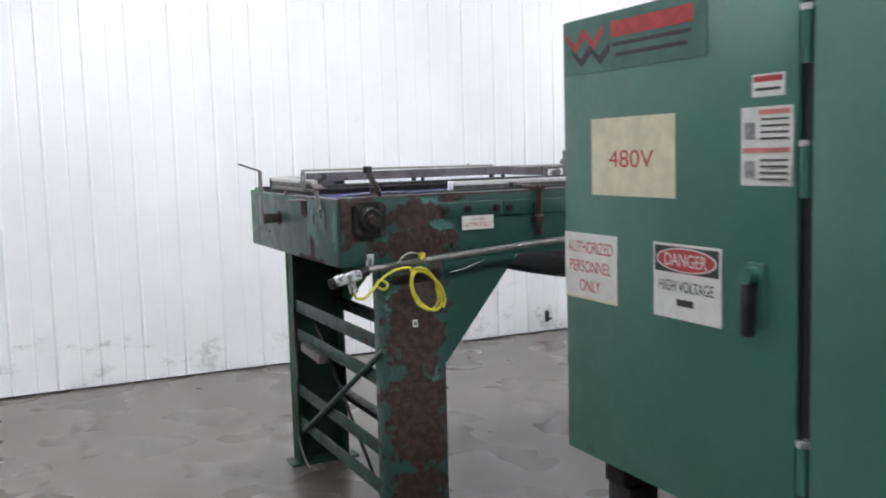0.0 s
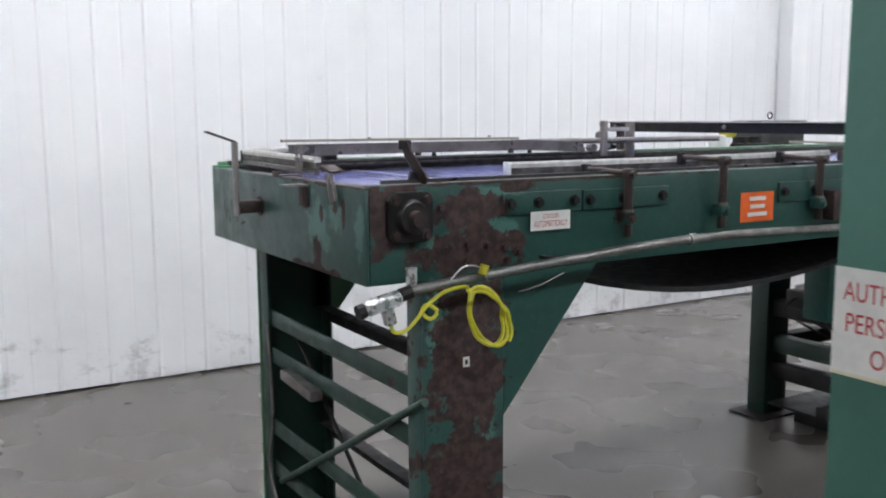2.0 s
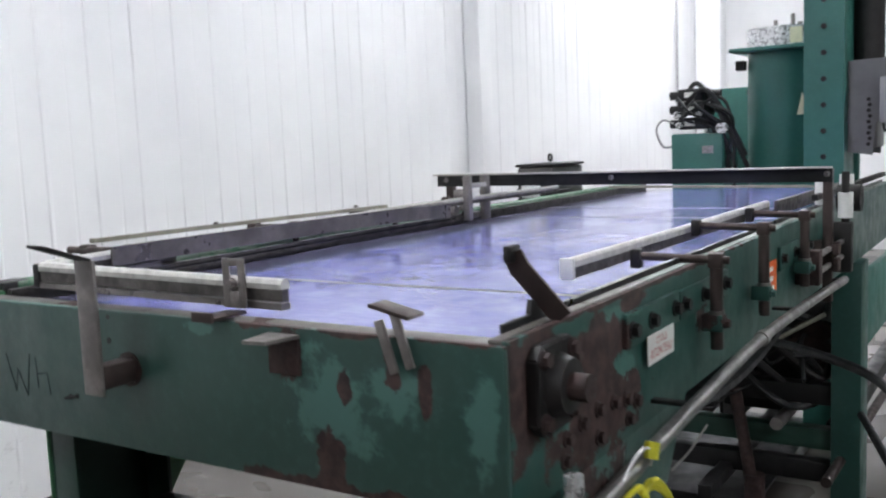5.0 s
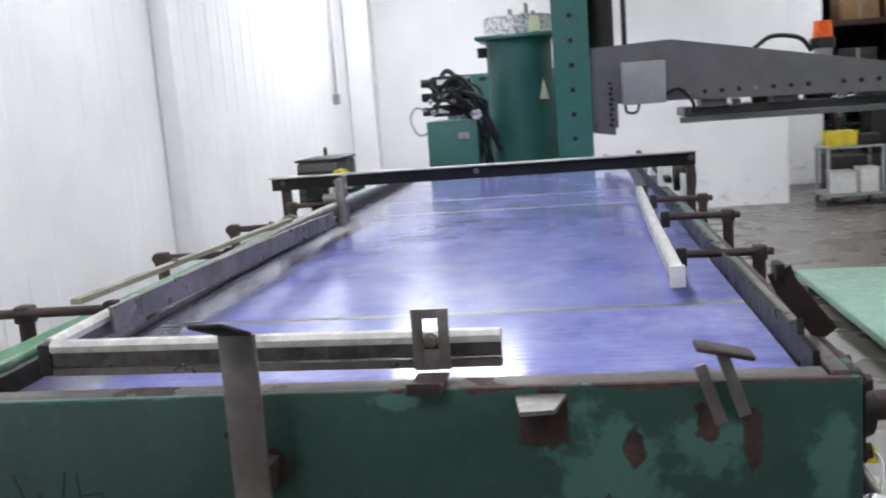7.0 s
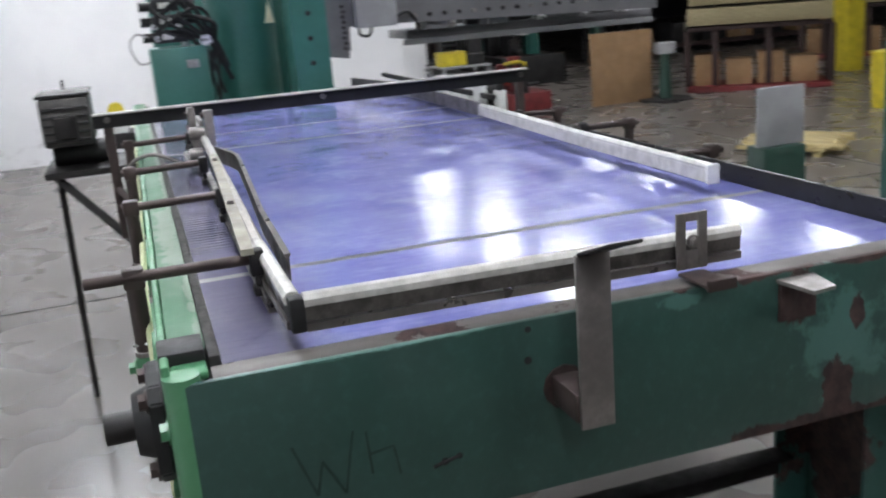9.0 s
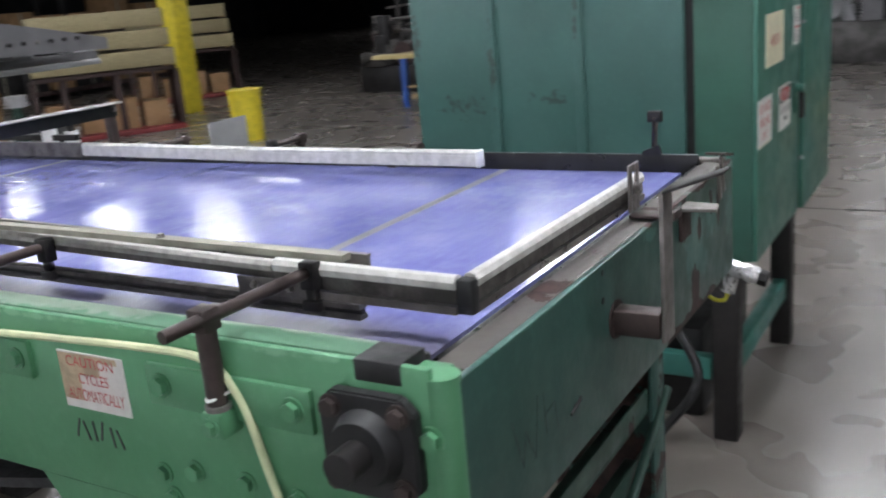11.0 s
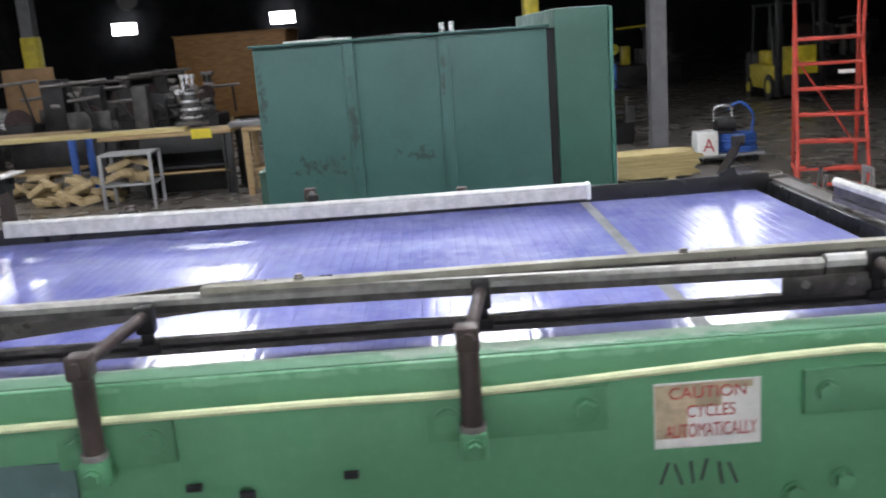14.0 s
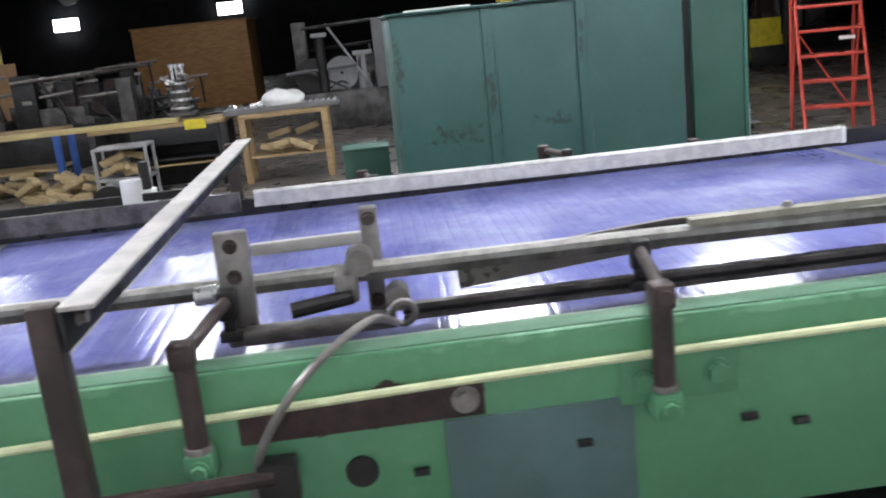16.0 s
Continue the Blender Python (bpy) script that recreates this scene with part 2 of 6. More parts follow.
M["crate_wood"] = wood_material("crate_wood", (0.22, 0.18, 0.095), (0.32, 0.27, 0.15), (1, 9, 9))
M["lumber"] = wood_material("lumber", (0.42, 0.33, 0.14), (0.56, 0.46, 0.23), (1, 12, 12))
M["offcut_wood"] = wood_material("offcut_wood", (0.34, 0.25, 0.13), (0.50, 0.39, 0.22), (3, 9, 9))
M["plywood"] = wood_material("plywood", (0.20, 0.095, 0.030), (0.32, 0.165, 0.055), (1.2, 1, 7))
M["bench_wood"] = wood_material("bench_wood", (0.27, 0.18, 0.085), (0.40, 0.28, 0.145), (1, 9, 9))


def belt_material():
    """Glossy violet-blue plastic links; broad milky reflections are partly painted as pale blotches."""
    n = Nodes("belt_plastic", 0.2)
    blotch = n.noise(2.6, 5, 0.6)
    deep, mid, pale = (0.12, 0.13, 0.37), (0.20, 0.21, 0.48), (0.34, 0.35, 0.60)
    col = n.mix(n.ramp(blotch, 0.32, 0.6), deep, mid)
    col = n.mix(n.ramp(n.noise(5.5, 6, 0.7), 0.45, 0.75, 0, 0.7), col, pale)
    fine = n.noise(60, 3, 0.6, (1, 0.25, 1))
    col = n.mix(n.ramp(fine, 0.4, 0.8, 0, 0.3), col, pale)
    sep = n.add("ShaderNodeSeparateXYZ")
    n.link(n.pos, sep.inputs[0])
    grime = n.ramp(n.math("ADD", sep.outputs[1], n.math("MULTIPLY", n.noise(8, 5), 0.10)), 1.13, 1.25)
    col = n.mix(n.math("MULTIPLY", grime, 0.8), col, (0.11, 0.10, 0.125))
    n.color(col)
    n.rough(n.ramp(n.noise(4.0, 5, 0.65), 0.3, 0.7, 0.09, 0.19))
    n.bsdf.inputs["IOR"].default_value = 1.5
    n.bump(n.math("ADD", n.math("MULTIPLY", n.noise(5, 2), 0.8), n.math("MULTIPLY", n.noise(26, 2, 0.5, (0.12, 1, 1)), 0.55)), 0.30, 0.004)
    return n.mat


M["belt"] = belt_material()
M["belt_grey"] = plain("belt_grey", (0.115, 0.115, 0.125), 0.42, 0, 0.08, 5, 0.05)


def concrete():
    n = Nodes("concrete", 0.3)
    a = n.mix(n.ramp(n.noise(0.45, 2, 0.4), 0.2, 0.8), (0.122, 0.107, 0.095), (0.140, 0.125, 0.111))
    a = n.mix(n.ramp(n.noise(1.5, 2, 0.4), 0.2, 0.95, 0, 0.22), a, (0.098, 0.086, 0.077))
    a = n.mix(n.ramp(n.noise(38, 4), 0.4, 0.75, 0, 0.10), a, (0.20, 0.185, 0.168))
    a = n.mix(n.ramp(n.noise(7.0, 3, 0.5, (1, 0.6, 1)), 0.74, 0.86, 0, 0.5), a, (0.040, 0.034, 0.031))
    n.color(a)
    n.rough(n.ramp(n.noise(2.2, 2, 0.4), 0.2, 0.8, 0.25, 0.31))
    n.bump(n.noise(40, 2, 0.5), 0.012, 0.002)
    return n.mat


M["concrete"] = concrete()
M["joint"] = plain("joint", (0.03, 0.028, 0.026), 0.8, 0, 0.3, 5)


def wall_material():
    """White-painted ribbed sheet with scuffs and grime low down."""
    n = Nodes("wall_paint", 0.5)
    a = n.mix(n.ramp(n.noise(0.9, 5), 0.3, 0.7), (0.80, 0.80, 0.82), (0.87, 0.87, 0.88))
    sep = n.add("ShaderNodeSeparateXYZ")
    n.link(n.pos, sep.inputs[0])
    low = n.ramp(sep.outputs[2], 0.0, 1.1, 0.17, 0.0)
    scuff = n.ramp(n.math("ADD", n.noise(4.5, 8, 0.75, (0.8, 1, 1.3)), low), 0.68, 0.82, 0, 0.5)
    a = n.mix(scuff, a, (0.30, 0.28, 0.28))
    streak = n.ramp(n.noise(9, 5, 0.6, (1.5, 1, 0.10)), 0.68, 0.84, 0, 0.22)
    a = n.mix(streak, a, (0.5, 0.47, 0.45))
    n.color(a)
    n.rough(n.ramp(n.noise(3, 4), 0.3, 0.7, 0.38, 0.6))
    return n.mat


M["wall_paint"] = wall_material()


def lamp_material(name, power):
    n = Nodes(name, 0.5)
    n.color((0.8, 0.8, 0.8))
    n.bsdf.inputs["Emission Color"].default_value = (0.92, 0.95, 1.0, 1)
    n.bsdf.inputs["Emission Strength"].default_value = power
    return n.mat


M["lamp"] = lamp_material("lamp_tube", LAMP_POWER)
# Both weaker outputs are set low only to keep the far hall dark.
M["lamp_dim"] = lamp_material("lamp_tube_dim", LAMP_POWER * 0.36)
M["lamp_lowered"] = lamp_material("lamp_tube_lowered", LAMP_POWER * 0.62)


# ---- building blocks ----
BASE = {}


def thing(name, base, label, category, group="", kind=""):
    ob = new(name)
    ob.empty_display_size = 0.1
    ob.location = base
    BASE[ob] = Vector(base)
    return tagged(ob, label, category, group, kind)


def smooth_by_angle(me, angle=35):
    me.shade_smooth()
    bm = bmesh.new()
    bm.from_mesh(me)
    for e in bm.edges:
        if len(e.link_faces) == 2 and e.calc_face_angle(0) > radians(angle):
            e.smooth = False
    bm.to_mesh(me)
    bm.free()


def part(name, bm, material, parent, label=""):
    """Links a bmesh, drawn in world coordinates, as one mesh under a thing or a part."""
    base = BASE[parent]
    bmesh.ops.translate(bm, verts=bm.verts, vec=-base)
    me = bpy.data.meshes.new(name)
    bm.to_mesh(me)
    bm.free()
    me.materials.append(M[material])
    smooth_by_angle(me)
    ob = new(name, me)
    ob.parent = parent
    BASE[ob] = base
    if label:
        ob["label"] = label
    return ob


def single(name, bm, material, base, label, category, group="", kind=""):
    """A thing that is one mesh."""
    bmesh.ops.translate(bm, verts=bm.verts, vec=-Vector(base))
    me = bpy.data.meshes.new(name)
    bm.to_mesh(me)
    bm.free()
    me.materials.append(M[material])
    smooth_by_angle(me)
    ob = new(name, me)
    ob.location = base
    BASE[ob] = Vector(base)
    return tagged(ob, label, category, group, kind)


def box(x0, x1, y0, y1, z0, z1, bevel=0.0, bm=None, turn=None):
    """A box with bevelled edges, added to bm; turn: a matrix applied about its middle."""
    bm = bm or bmesh.new()
    c = Vector(((x0 + x1) / 2, (y0 + y1) / 2, (z0 + z1) / 2))
    m = Matrix.Translation(c) @ (turn or Matrix()) @ Matrix.Diagonal((abs(x1 - x0), abs(y1 - y0), abs(z1 - z0), 1))
    made = bmesh.ops.create_cube(bm, size=1, matrix=m)["verts"]
    if bevel:
        edges = {e for v in made for e in v.link_edges}
        bmesh.ops.bevel(bm, geom=list(edges), offset=bevel, segments=2, affect="EDGES", profile=0.5)
    return bm


def rod(a, b, r, seg=14, bm=None, r2=None):
    bm = bm or bmesh.new()
    a, b = Vector(a), Vector(b)
    m = Matrix.Translation((a + b) / 2) @ (b - a).to_track_quat("Z", "Y").to_matrix().to_4x4()
    bmesh.ops.create_cone(bm, cap_ends=True, segments=seg, radius1=r, radius2=r if r2 is None else r2, depth=(b - a).length, matrix=m)
    return bm


def sweep(points, section, bm=None, up=(0, 0, 1), closed=False):
    """A profile (list of side, up offsets) swept along points."""
    bm = bm or bmesh.new()
    pts = [Vector(p) for p in points]
    rings = []
    n = len(pts)
    for i, p in enumerate(pts):
        a = pts[(i - 1) % n] if closed else pts[max(i - 1, 0)]
        b = pts[(i + 1) % n] if closed else pts[min(i + 1, n - 1)]
        d = (b - a).normalized()
        side = d.cross(Vector(up))
        side = side.normalized() if side.length > 1e-4 else Vector((1, 0, 0))
        upv = side.cross(d).normalized()
        rings.append([bm.verts.new(p + side * s + upv * u) for s, u in section])
    k = len(section)
    for i in range(n if closed else n - 1):
        r, q = rings[i], rings[(i + 1) % n]
        for j in range(k):
            bm.faces.new((r[j], r[(j + 1) % k], q[(j + 1) % k], q[j]))
    if not closed:
        bm.faces.new(rings[0][::-1])
        bm.faces.new(rings[-1])
    bmesh.ops.recalc_face_normals(bm, faces=bm.faces)
    return bm


def circle(r, seg=10):
    return [(r * math.cos(2 * math.pi * i / seg), r * math.sin(2 * math.pi * i / seg)) for i in range(seg)]


def rect(w, h):
    return [(-w / 2, -h / 2), (w / 2, -h / 2), (w / 2, h / 2), (-w / 2, h / 2)]


def spline(points, steps=8):
    """A smooth curve through the points."""
    p = [Vector(q) for q in points]
    p = [p[0] * 2 - p[1]] + p + [p[-1] * 2 - p[-2]]
    out = []
    for i in range(1, len(p) - 2):
        for s in range(steps):
            t = s / steps
            a, b, c, d = p[i - 1:i + 3]
            out.append(0.5 * ((2 * b) + (c - a) * t + (2 * a - 5 * b + 4 * c - d) * t * t + (3 * b - a - 3 * c + d) * t ** 3))
    return out + [p[-2]]


def prism(outline, axis, lo, hi, bevel=0.0):
    """A flat outline (two coordinates) given thickness along axis 'x', 'y' or 'z'."""
    bm = bmesh.new()
    put = {"x": lambda a, b, c: (c, a, b), "y": lambda a, b, c: (a, c, b), "z": lambda a, b, c: (a, b, c)}[axis]
    low = [bm.verts.new(put(a, b, lo)) for a, b in outline]
    high = [bm.verts.new(put(a, b, hi)) for a, b in outline]
    bm.faces.new(low)
    bm.faces.new(high)
    n = len(outline)
    for i in range(n):
        bm.faces.new((low[i], low[(i + 1) % n], high[(i + 1) % n], high[i]))
    bmesh.ops.recalc_face_normals(bm, faces=bm.faces)
    if bevel:
        bmesh.ops.bevel(bm, geom=list(bm.edges), offset=bevel, segments=2, affect="EDGES")
    return bm


def join(*bms):
    out = bmesh.new()
    for b in bms:
        me = bpy.data.meshes.new("joined")
        b.to_mesh(me)
        b.free()
        out.from_mesh(me)
        bpy.data.meshes.remove(me)
    return out


def bolt(p, axis, r=0.011, h=0.009, bm=None):
    """A hexagon bolt head on a washer."""
    p, a = Vector(p), Vector(axis)
    bm = rod(p, p + a * 0.003, r * 1.35, 14, bm)
    return rod(p + a * 0.003, p + a * (0.003 + h), r, 6, bm)


def lettering(text, height, width, m):
    """Letters as thin solid shapes, width and height in metres, centred at the pose m (x right, y up, z out)."""
    cu = bpy.data.curves.new("letters", "FONT")
    cu.body, cu.align_x, cu.align_y, cu.extrude = text, "CENTER", "CENTER", 0.0
    tmp = bpy.data.objects.new("letters", cu)
    me = bpy.data.meshes.new_from_object(tmp)
    bpy.data.objects.remove(tmp)
    bm = bmesh.new()
    bm.from_mesh(me)
    xs, ys = [v.co.x for v in bm.verts], [v.co.y for v in bm.verts]
    cx, cy = (min(xs) + max(xs)) / 2, (min(ys) + max(ys)) / 2
    s = Matrix.Diagonal((width / (max(xs) - min(xs)), height / (max(ys) - min(ys)), 1, 1)) @ Matrix.Translation((-cx, -cy, 0))
    bmesh.ops.transform(bm, matrix=m @ s, verts=bm.verts)
    return bm


FACE_X = Matrix(((0, 0, -1, 0), (-1, 0, 0, 0), (0, 1, 0, 0), (0, 0, 0, 1)))   # read while looking along +x
FACE_Y = Matrix(((1, 0, 0, 0), (0, 0, -1, 0), (0, 1, 0, 0), (0, 0, 0, 1)))    # read while looking along +y
FACE_B = Matrix(((-1, 0, 0, 0), (0, 0, 1, 0), (0, 1, 0, 0), (0, 0, 0, 1)))    # read while looking along -y


def sign(base, turn, w, h, material, label, rows, category="sign", bend=0.0):
    """A sign plate with rows of (text or None for a bar, material, across, up, width, height)."""
    m = Matrix.Translation(base) @ turn
    t = thing("sign", base, label, category)
    bm = bmesh.new()
    bmesh.ops.create_cube(bm, size=1, matrix=m @ Matrix.Translation((0, 0, 0.001)) @ Matrix.Diagonal((w, h, 0.002, 1)))
    part("plate", bm, material, t)
    for i, (text, mat, u, v, ww, hh) in enumerate(rows):
        at = m @ Matrix.Translation((u, v, 0.0026 + 0.0004 * i))
        if text == "OVAL":
            bm = bmesh.new()
            bmesh.ops.create_circle(bm, cap_ends=True, segments=32, radius=0.5, matrix=at @ Matrix.Diagonal((ww, hh, 1, 1)))
            part("oval", bm, mat, t)
        elif text:
            part("lettering", lettering(text, hh, ww, at), mat, t)
        else:
            bm = bmesh.new()
            bmesh.ops.create_grid(bm, x_segments=1, y_segments=1, size=0.5, matrix=at @ Matrix.Diagonal((ww, hh, 1, 1)))
            part("bar", bm, mat, t)
    return t


# ---- the hall ----
def structure(name, bm, material, label, base=(0, 0, 0)):
    return single(name, bm, material, base, label, name.split("_")[0], kind="structure")


structure("floor", box(-30, 40, -45, 4.2, -0.2, 0), "concrete", "worn grey-brown polished concrete floor with dark stains")
structure("ceiling", box(-30, 40, -45, 4.2, 5.6, 5.8), "unlit_ceiling", "warehouse roof deck coloured near-black for the unlit hall")
structure("wall_north", box(-30, 13.6, 3.78, 4.0, 0, 5.6), "wall_paint", "white-painted ribbed metal wall with scuffs low down")
structure("wall_end", box(13.45, 13.65, -2.8, 3.75, 0, 5.6), "wall_paint", "plain white-painted end wall of the bay")
structure("wall_return", box(13.66, 16.0, -2.79, -2.6, 0, 5.6), "wall_paint", "white-painted return wall at the end of the bay")
structure("wall_far_end", box(16.0, 16.2, -3.95, -2.8, 0, 5.6), "wall_paint", "white-painted wall set back beyond the bay")
structure("wall_south", box(-30, 40, -45.2, -45, 0, 5.6), "unlit_wall", "far warehouse wall coloured near-black for the unlit hall")
structure("wall_east", box(40, 40.2, -45, 4.2, 0, 5.6), "unlit_wall", "far warehouse wall coloured near-black for the unlit hall")
structure("wall_west", box(-30.2, -30, -45, 4.2, 0, 5.6), "unlit_wall", "far warehouse wall behind the walk, coloured near-black for the unlit hall")

structure("trim_floor_joint", join(box(5.80, 5.815, -45, 3.7, 0, 0.0035), box(-6.2, -6.185, -45, 3.7, 0, 0.0035),
          box(-30, 40, -5.4, -5.385, 0, 0.003)), "joint", "dark sawn joints in the concrete floor")


def bay_column(x, w, d, label):
    t = thing("wall_column", (x, 3.6, 0), label, "column", kind="structure")
    part("post", box(x - w / 2, x + w / 2, 3.58 - d, 3.70, 0, 5.6, 0.01), "wall_paint", t)
    part("base_plate", box(x - w / 2 - 0.05, x + w / 2 + 0.05, 3.54 - d, 3.70, 0, 0.02, 0.004), "wall_paint", t)


bay_column(6.2, 0.20, 0.04, "white-painted steel column on the ribbed wall")
bay_column(12.9, 0.28, 0.25, "white-painted steel column at the corner of the bay")
t = thing("wall_hook", (3.26, 3.70, 0.15), "small black hook low on the white wall", "hook")
part("stem", box(3.245, 3.275, 3.68, 3.709, 0.10, 0.20, 0.004), "black", t)
part("peg", rod((3.26, 3.69, 0.12), (3.26, 3.62, 0.14), 0.008, 8), "black", t)
t = thing("conduit_drop", (11.8, 3.66, 1.2), "thin grey conduit drop with a small box on the white wall", "conduit")
part("pipe", rod((11.8, 3.66, 2.1), (11.8, 3.66, 5.5), 0.016), "grey_light", t)
part("socket_box", box(11.76, 11.84, 3.62, 3.70, 1.98, 2.12, 0.006), "grey_light", t)


# ---- the conveyor table ----
H, W = 1.485, 1.375
table = thing("conveyor_table", (1.5, 0.69, 0), "long green steel conveyor table with worn rusty paint", "conveyor")
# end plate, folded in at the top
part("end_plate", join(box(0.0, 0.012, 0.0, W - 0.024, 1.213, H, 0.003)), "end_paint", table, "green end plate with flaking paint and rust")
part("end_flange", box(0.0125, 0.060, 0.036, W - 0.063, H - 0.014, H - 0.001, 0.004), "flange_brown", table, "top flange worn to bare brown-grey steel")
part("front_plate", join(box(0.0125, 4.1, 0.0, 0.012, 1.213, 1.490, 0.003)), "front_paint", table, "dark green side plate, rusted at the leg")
part("front_flange", box(0.0125, 0.62, 0.0125, 0.035, 1.479, 1.4915, 0.003), "flange_brown", table, "rust-brown top flange")
part("front_flange", box(0.6205, 4.1, 0.0125, 0.035, 1.479, 1.4915, 0.003), "flange_grey", table, "top flange worn to grey")
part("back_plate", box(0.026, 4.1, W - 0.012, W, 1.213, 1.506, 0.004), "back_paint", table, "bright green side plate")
part("top_flange", box(0.10, 4.1, W - 0.062, W - 0.0125, 1.492, 1.5075, 0.004), "flange_worn", table, "top flange worn to pale grey-green")
part("front_liner", box(0.07, 4.1, 0.0355, 0.046, 1.44, 1.502, 0.002), "black_strip", table, "black plastic wear strip")
part("back_liner", box(0.07, 4.1, W - 0.080, W - 0.063, 1.44, 1.494, 0.004), "grime", table)
part("end_liner", box(0.0605, 0.076, 0.05, W - 0.085, 1.39, 1.478, 0.002), "black_strip", table)
part("return_belt", sweep([(0.62 + 2.15 * i / 14, 0.69, 1.215 - 0.165 * math.sin(math.pi * (i / 14) ** 0.85)) for i in range(15)], rect(1.2, 0.02)), "cloth", table, "slack black return belt hanging below")
part("slider_bed", box(0.1, 4.1, 0.06, W - 0.09, 1.425, 1.4435), "steel_dark", table)


def leg_frame(y0, y1, material, name="leg"):
    web = box(0.18, 0.462, y0, y1, 0.012, 1.212, 0.004)
    return part(name, web, material, table)


leg_frame(0.002, 0.014, "front_paint")
# Inner faces take the shade-darkened green; the outer skin keeps the bright paint.
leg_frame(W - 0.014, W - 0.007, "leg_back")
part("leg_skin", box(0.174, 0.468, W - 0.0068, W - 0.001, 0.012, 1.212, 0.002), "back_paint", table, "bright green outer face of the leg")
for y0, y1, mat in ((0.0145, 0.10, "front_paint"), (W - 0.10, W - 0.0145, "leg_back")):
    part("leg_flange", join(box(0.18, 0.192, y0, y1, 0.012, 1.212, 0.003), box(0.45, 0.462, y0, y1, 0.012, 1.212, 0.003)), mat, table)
    part("foot_plate", box(0.13, 0.51, y0 - 0.03, y1 + 0.02, 0, 0.012, 0.003), mat, table)
part("gusset", prism([(0.4625, 1.212), (0.4625, 0.77), (0.82, 1.212)], "y", 0.003, 0.013), "front_paint", table)
part("gusset", prism([(0.4625, 1.212), (0.4625, 0.77), (0.82, 1.212)], "y", W - 0.013, W - 0.003), "back_paint", table)
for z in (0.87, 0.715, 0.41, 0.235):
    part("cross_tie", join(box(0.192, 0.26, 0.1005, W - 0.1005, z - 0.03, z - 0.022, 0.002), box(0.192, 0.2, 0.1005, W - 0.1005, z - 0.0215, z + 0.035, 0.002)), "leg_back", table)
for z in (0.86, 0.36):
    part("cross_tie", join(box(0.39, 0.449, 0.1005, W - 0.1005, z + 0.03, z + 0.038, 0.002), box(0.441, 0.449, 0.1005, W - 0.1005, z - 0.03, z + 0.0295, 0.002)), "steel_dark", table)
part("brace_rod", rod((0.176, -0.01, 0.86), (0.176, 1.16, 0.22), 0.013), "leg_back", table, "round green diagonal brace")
part("brace_rod", rod((0.24, 1.20, 0.88), (0.24, 0.16, 0.10), 0.008), "steel_dark", table)
part("stub_channel", box(0.15, 0.20, 0.78, 1.08, 0.66, 0.70, 0.004, turn=Matrix.Rotation(radians(3), 4, "X")), "steel_grey", table, "loose grey channel piece")
part("air_line", sweep(spline([(0.17, 1.26, 0.85), (0.16, 1.2, 0.5), (0.15, 1.22, 0.25), (0.15, 1.05, 0.08), (0.16, 0.85, 0.10)]), circle(0.006, 8)), "steel_grey", table)

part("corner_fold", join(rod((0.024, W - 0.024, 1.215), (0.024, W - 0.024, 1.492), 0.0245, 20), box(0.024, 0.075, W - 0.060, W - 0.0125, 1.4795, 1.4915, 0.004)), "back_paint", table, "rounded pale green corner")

# flange bearings
for y, s, x in ((0.0, -1, 0.132), (W, 1, 0.111)):
    z = 1.400
    h = 0.071
    parent = part("bearing_housing", prism([(x - h, z - h + 0.02), (x - h + 0.02, z - h), (x + h - 0.02, z - h), (x + h, z - h + 0.02), (x + h, z + h - 0.02), (x + h - 0.02, z + h), (x - h + 0.02, z + h), (x - h, z + h - 0.02)], "y", y + s * 0.002, y + s * 0.022, 0.003), "black" if s > 0 else "steel_dark", table, "dark four-bolt flange bearing")
    part("bearing_boss", rod((x, y + s * 0.022, z), (x, y + s * 0.045, z), 0.052, 28, r2=0.043), "black" if s > 0 else "steel_dark", parent)
    part("shaft_end", rod((x, y + s * 0.045, z), (x, y + s * (0.085 if s > 0 else 0.075), z), 0.022, 20), "steel_dark" if s > 0 else "rust", parent)
    for dx in (-0.05, 0.05):
        for dz in (-0.05, 0.05):
            part("bolt", bolt((x + dx, y + s * 0.022, z + dz), (0, s, 0), 0.012), "steel_brown" if s > 0 else "rust", parent)
part("bearing_slot", box(0.065, 0.135, W - 0.06, W + 0.0015, 1.478, 1.508, 0.003), "black", table, "dark cut-out over the shaft")

# bolts of the leg joints
for x, z in ((0.20, 1.29), (0.26, 1.30), (0.33, 1.305), (0.40, 1.30), (0.46, 1.29), (0.51, 1.275), (0.19, 1.255), (0.33, 1.255), (0.47, 1.25), (0.24, 1.42), (0.35, 1.16)):
    part("bolt", bolt((x, 0.0, z), (0, -1, 0)), "rust", table)
for x, z in ((0.514, 1.273), (0.446, 1.289), (0.347, 1.29), (0.255, 1.283), (0.195, 1.281), (0.195, 1.245), (0.255, 1.24), (0.35, 1.235), (0.03, 1.415), (0.5, 1.235)):
    part("bolt", bolt((x, W, z), (0, 1, 0), 0.013), "back_paint", table)

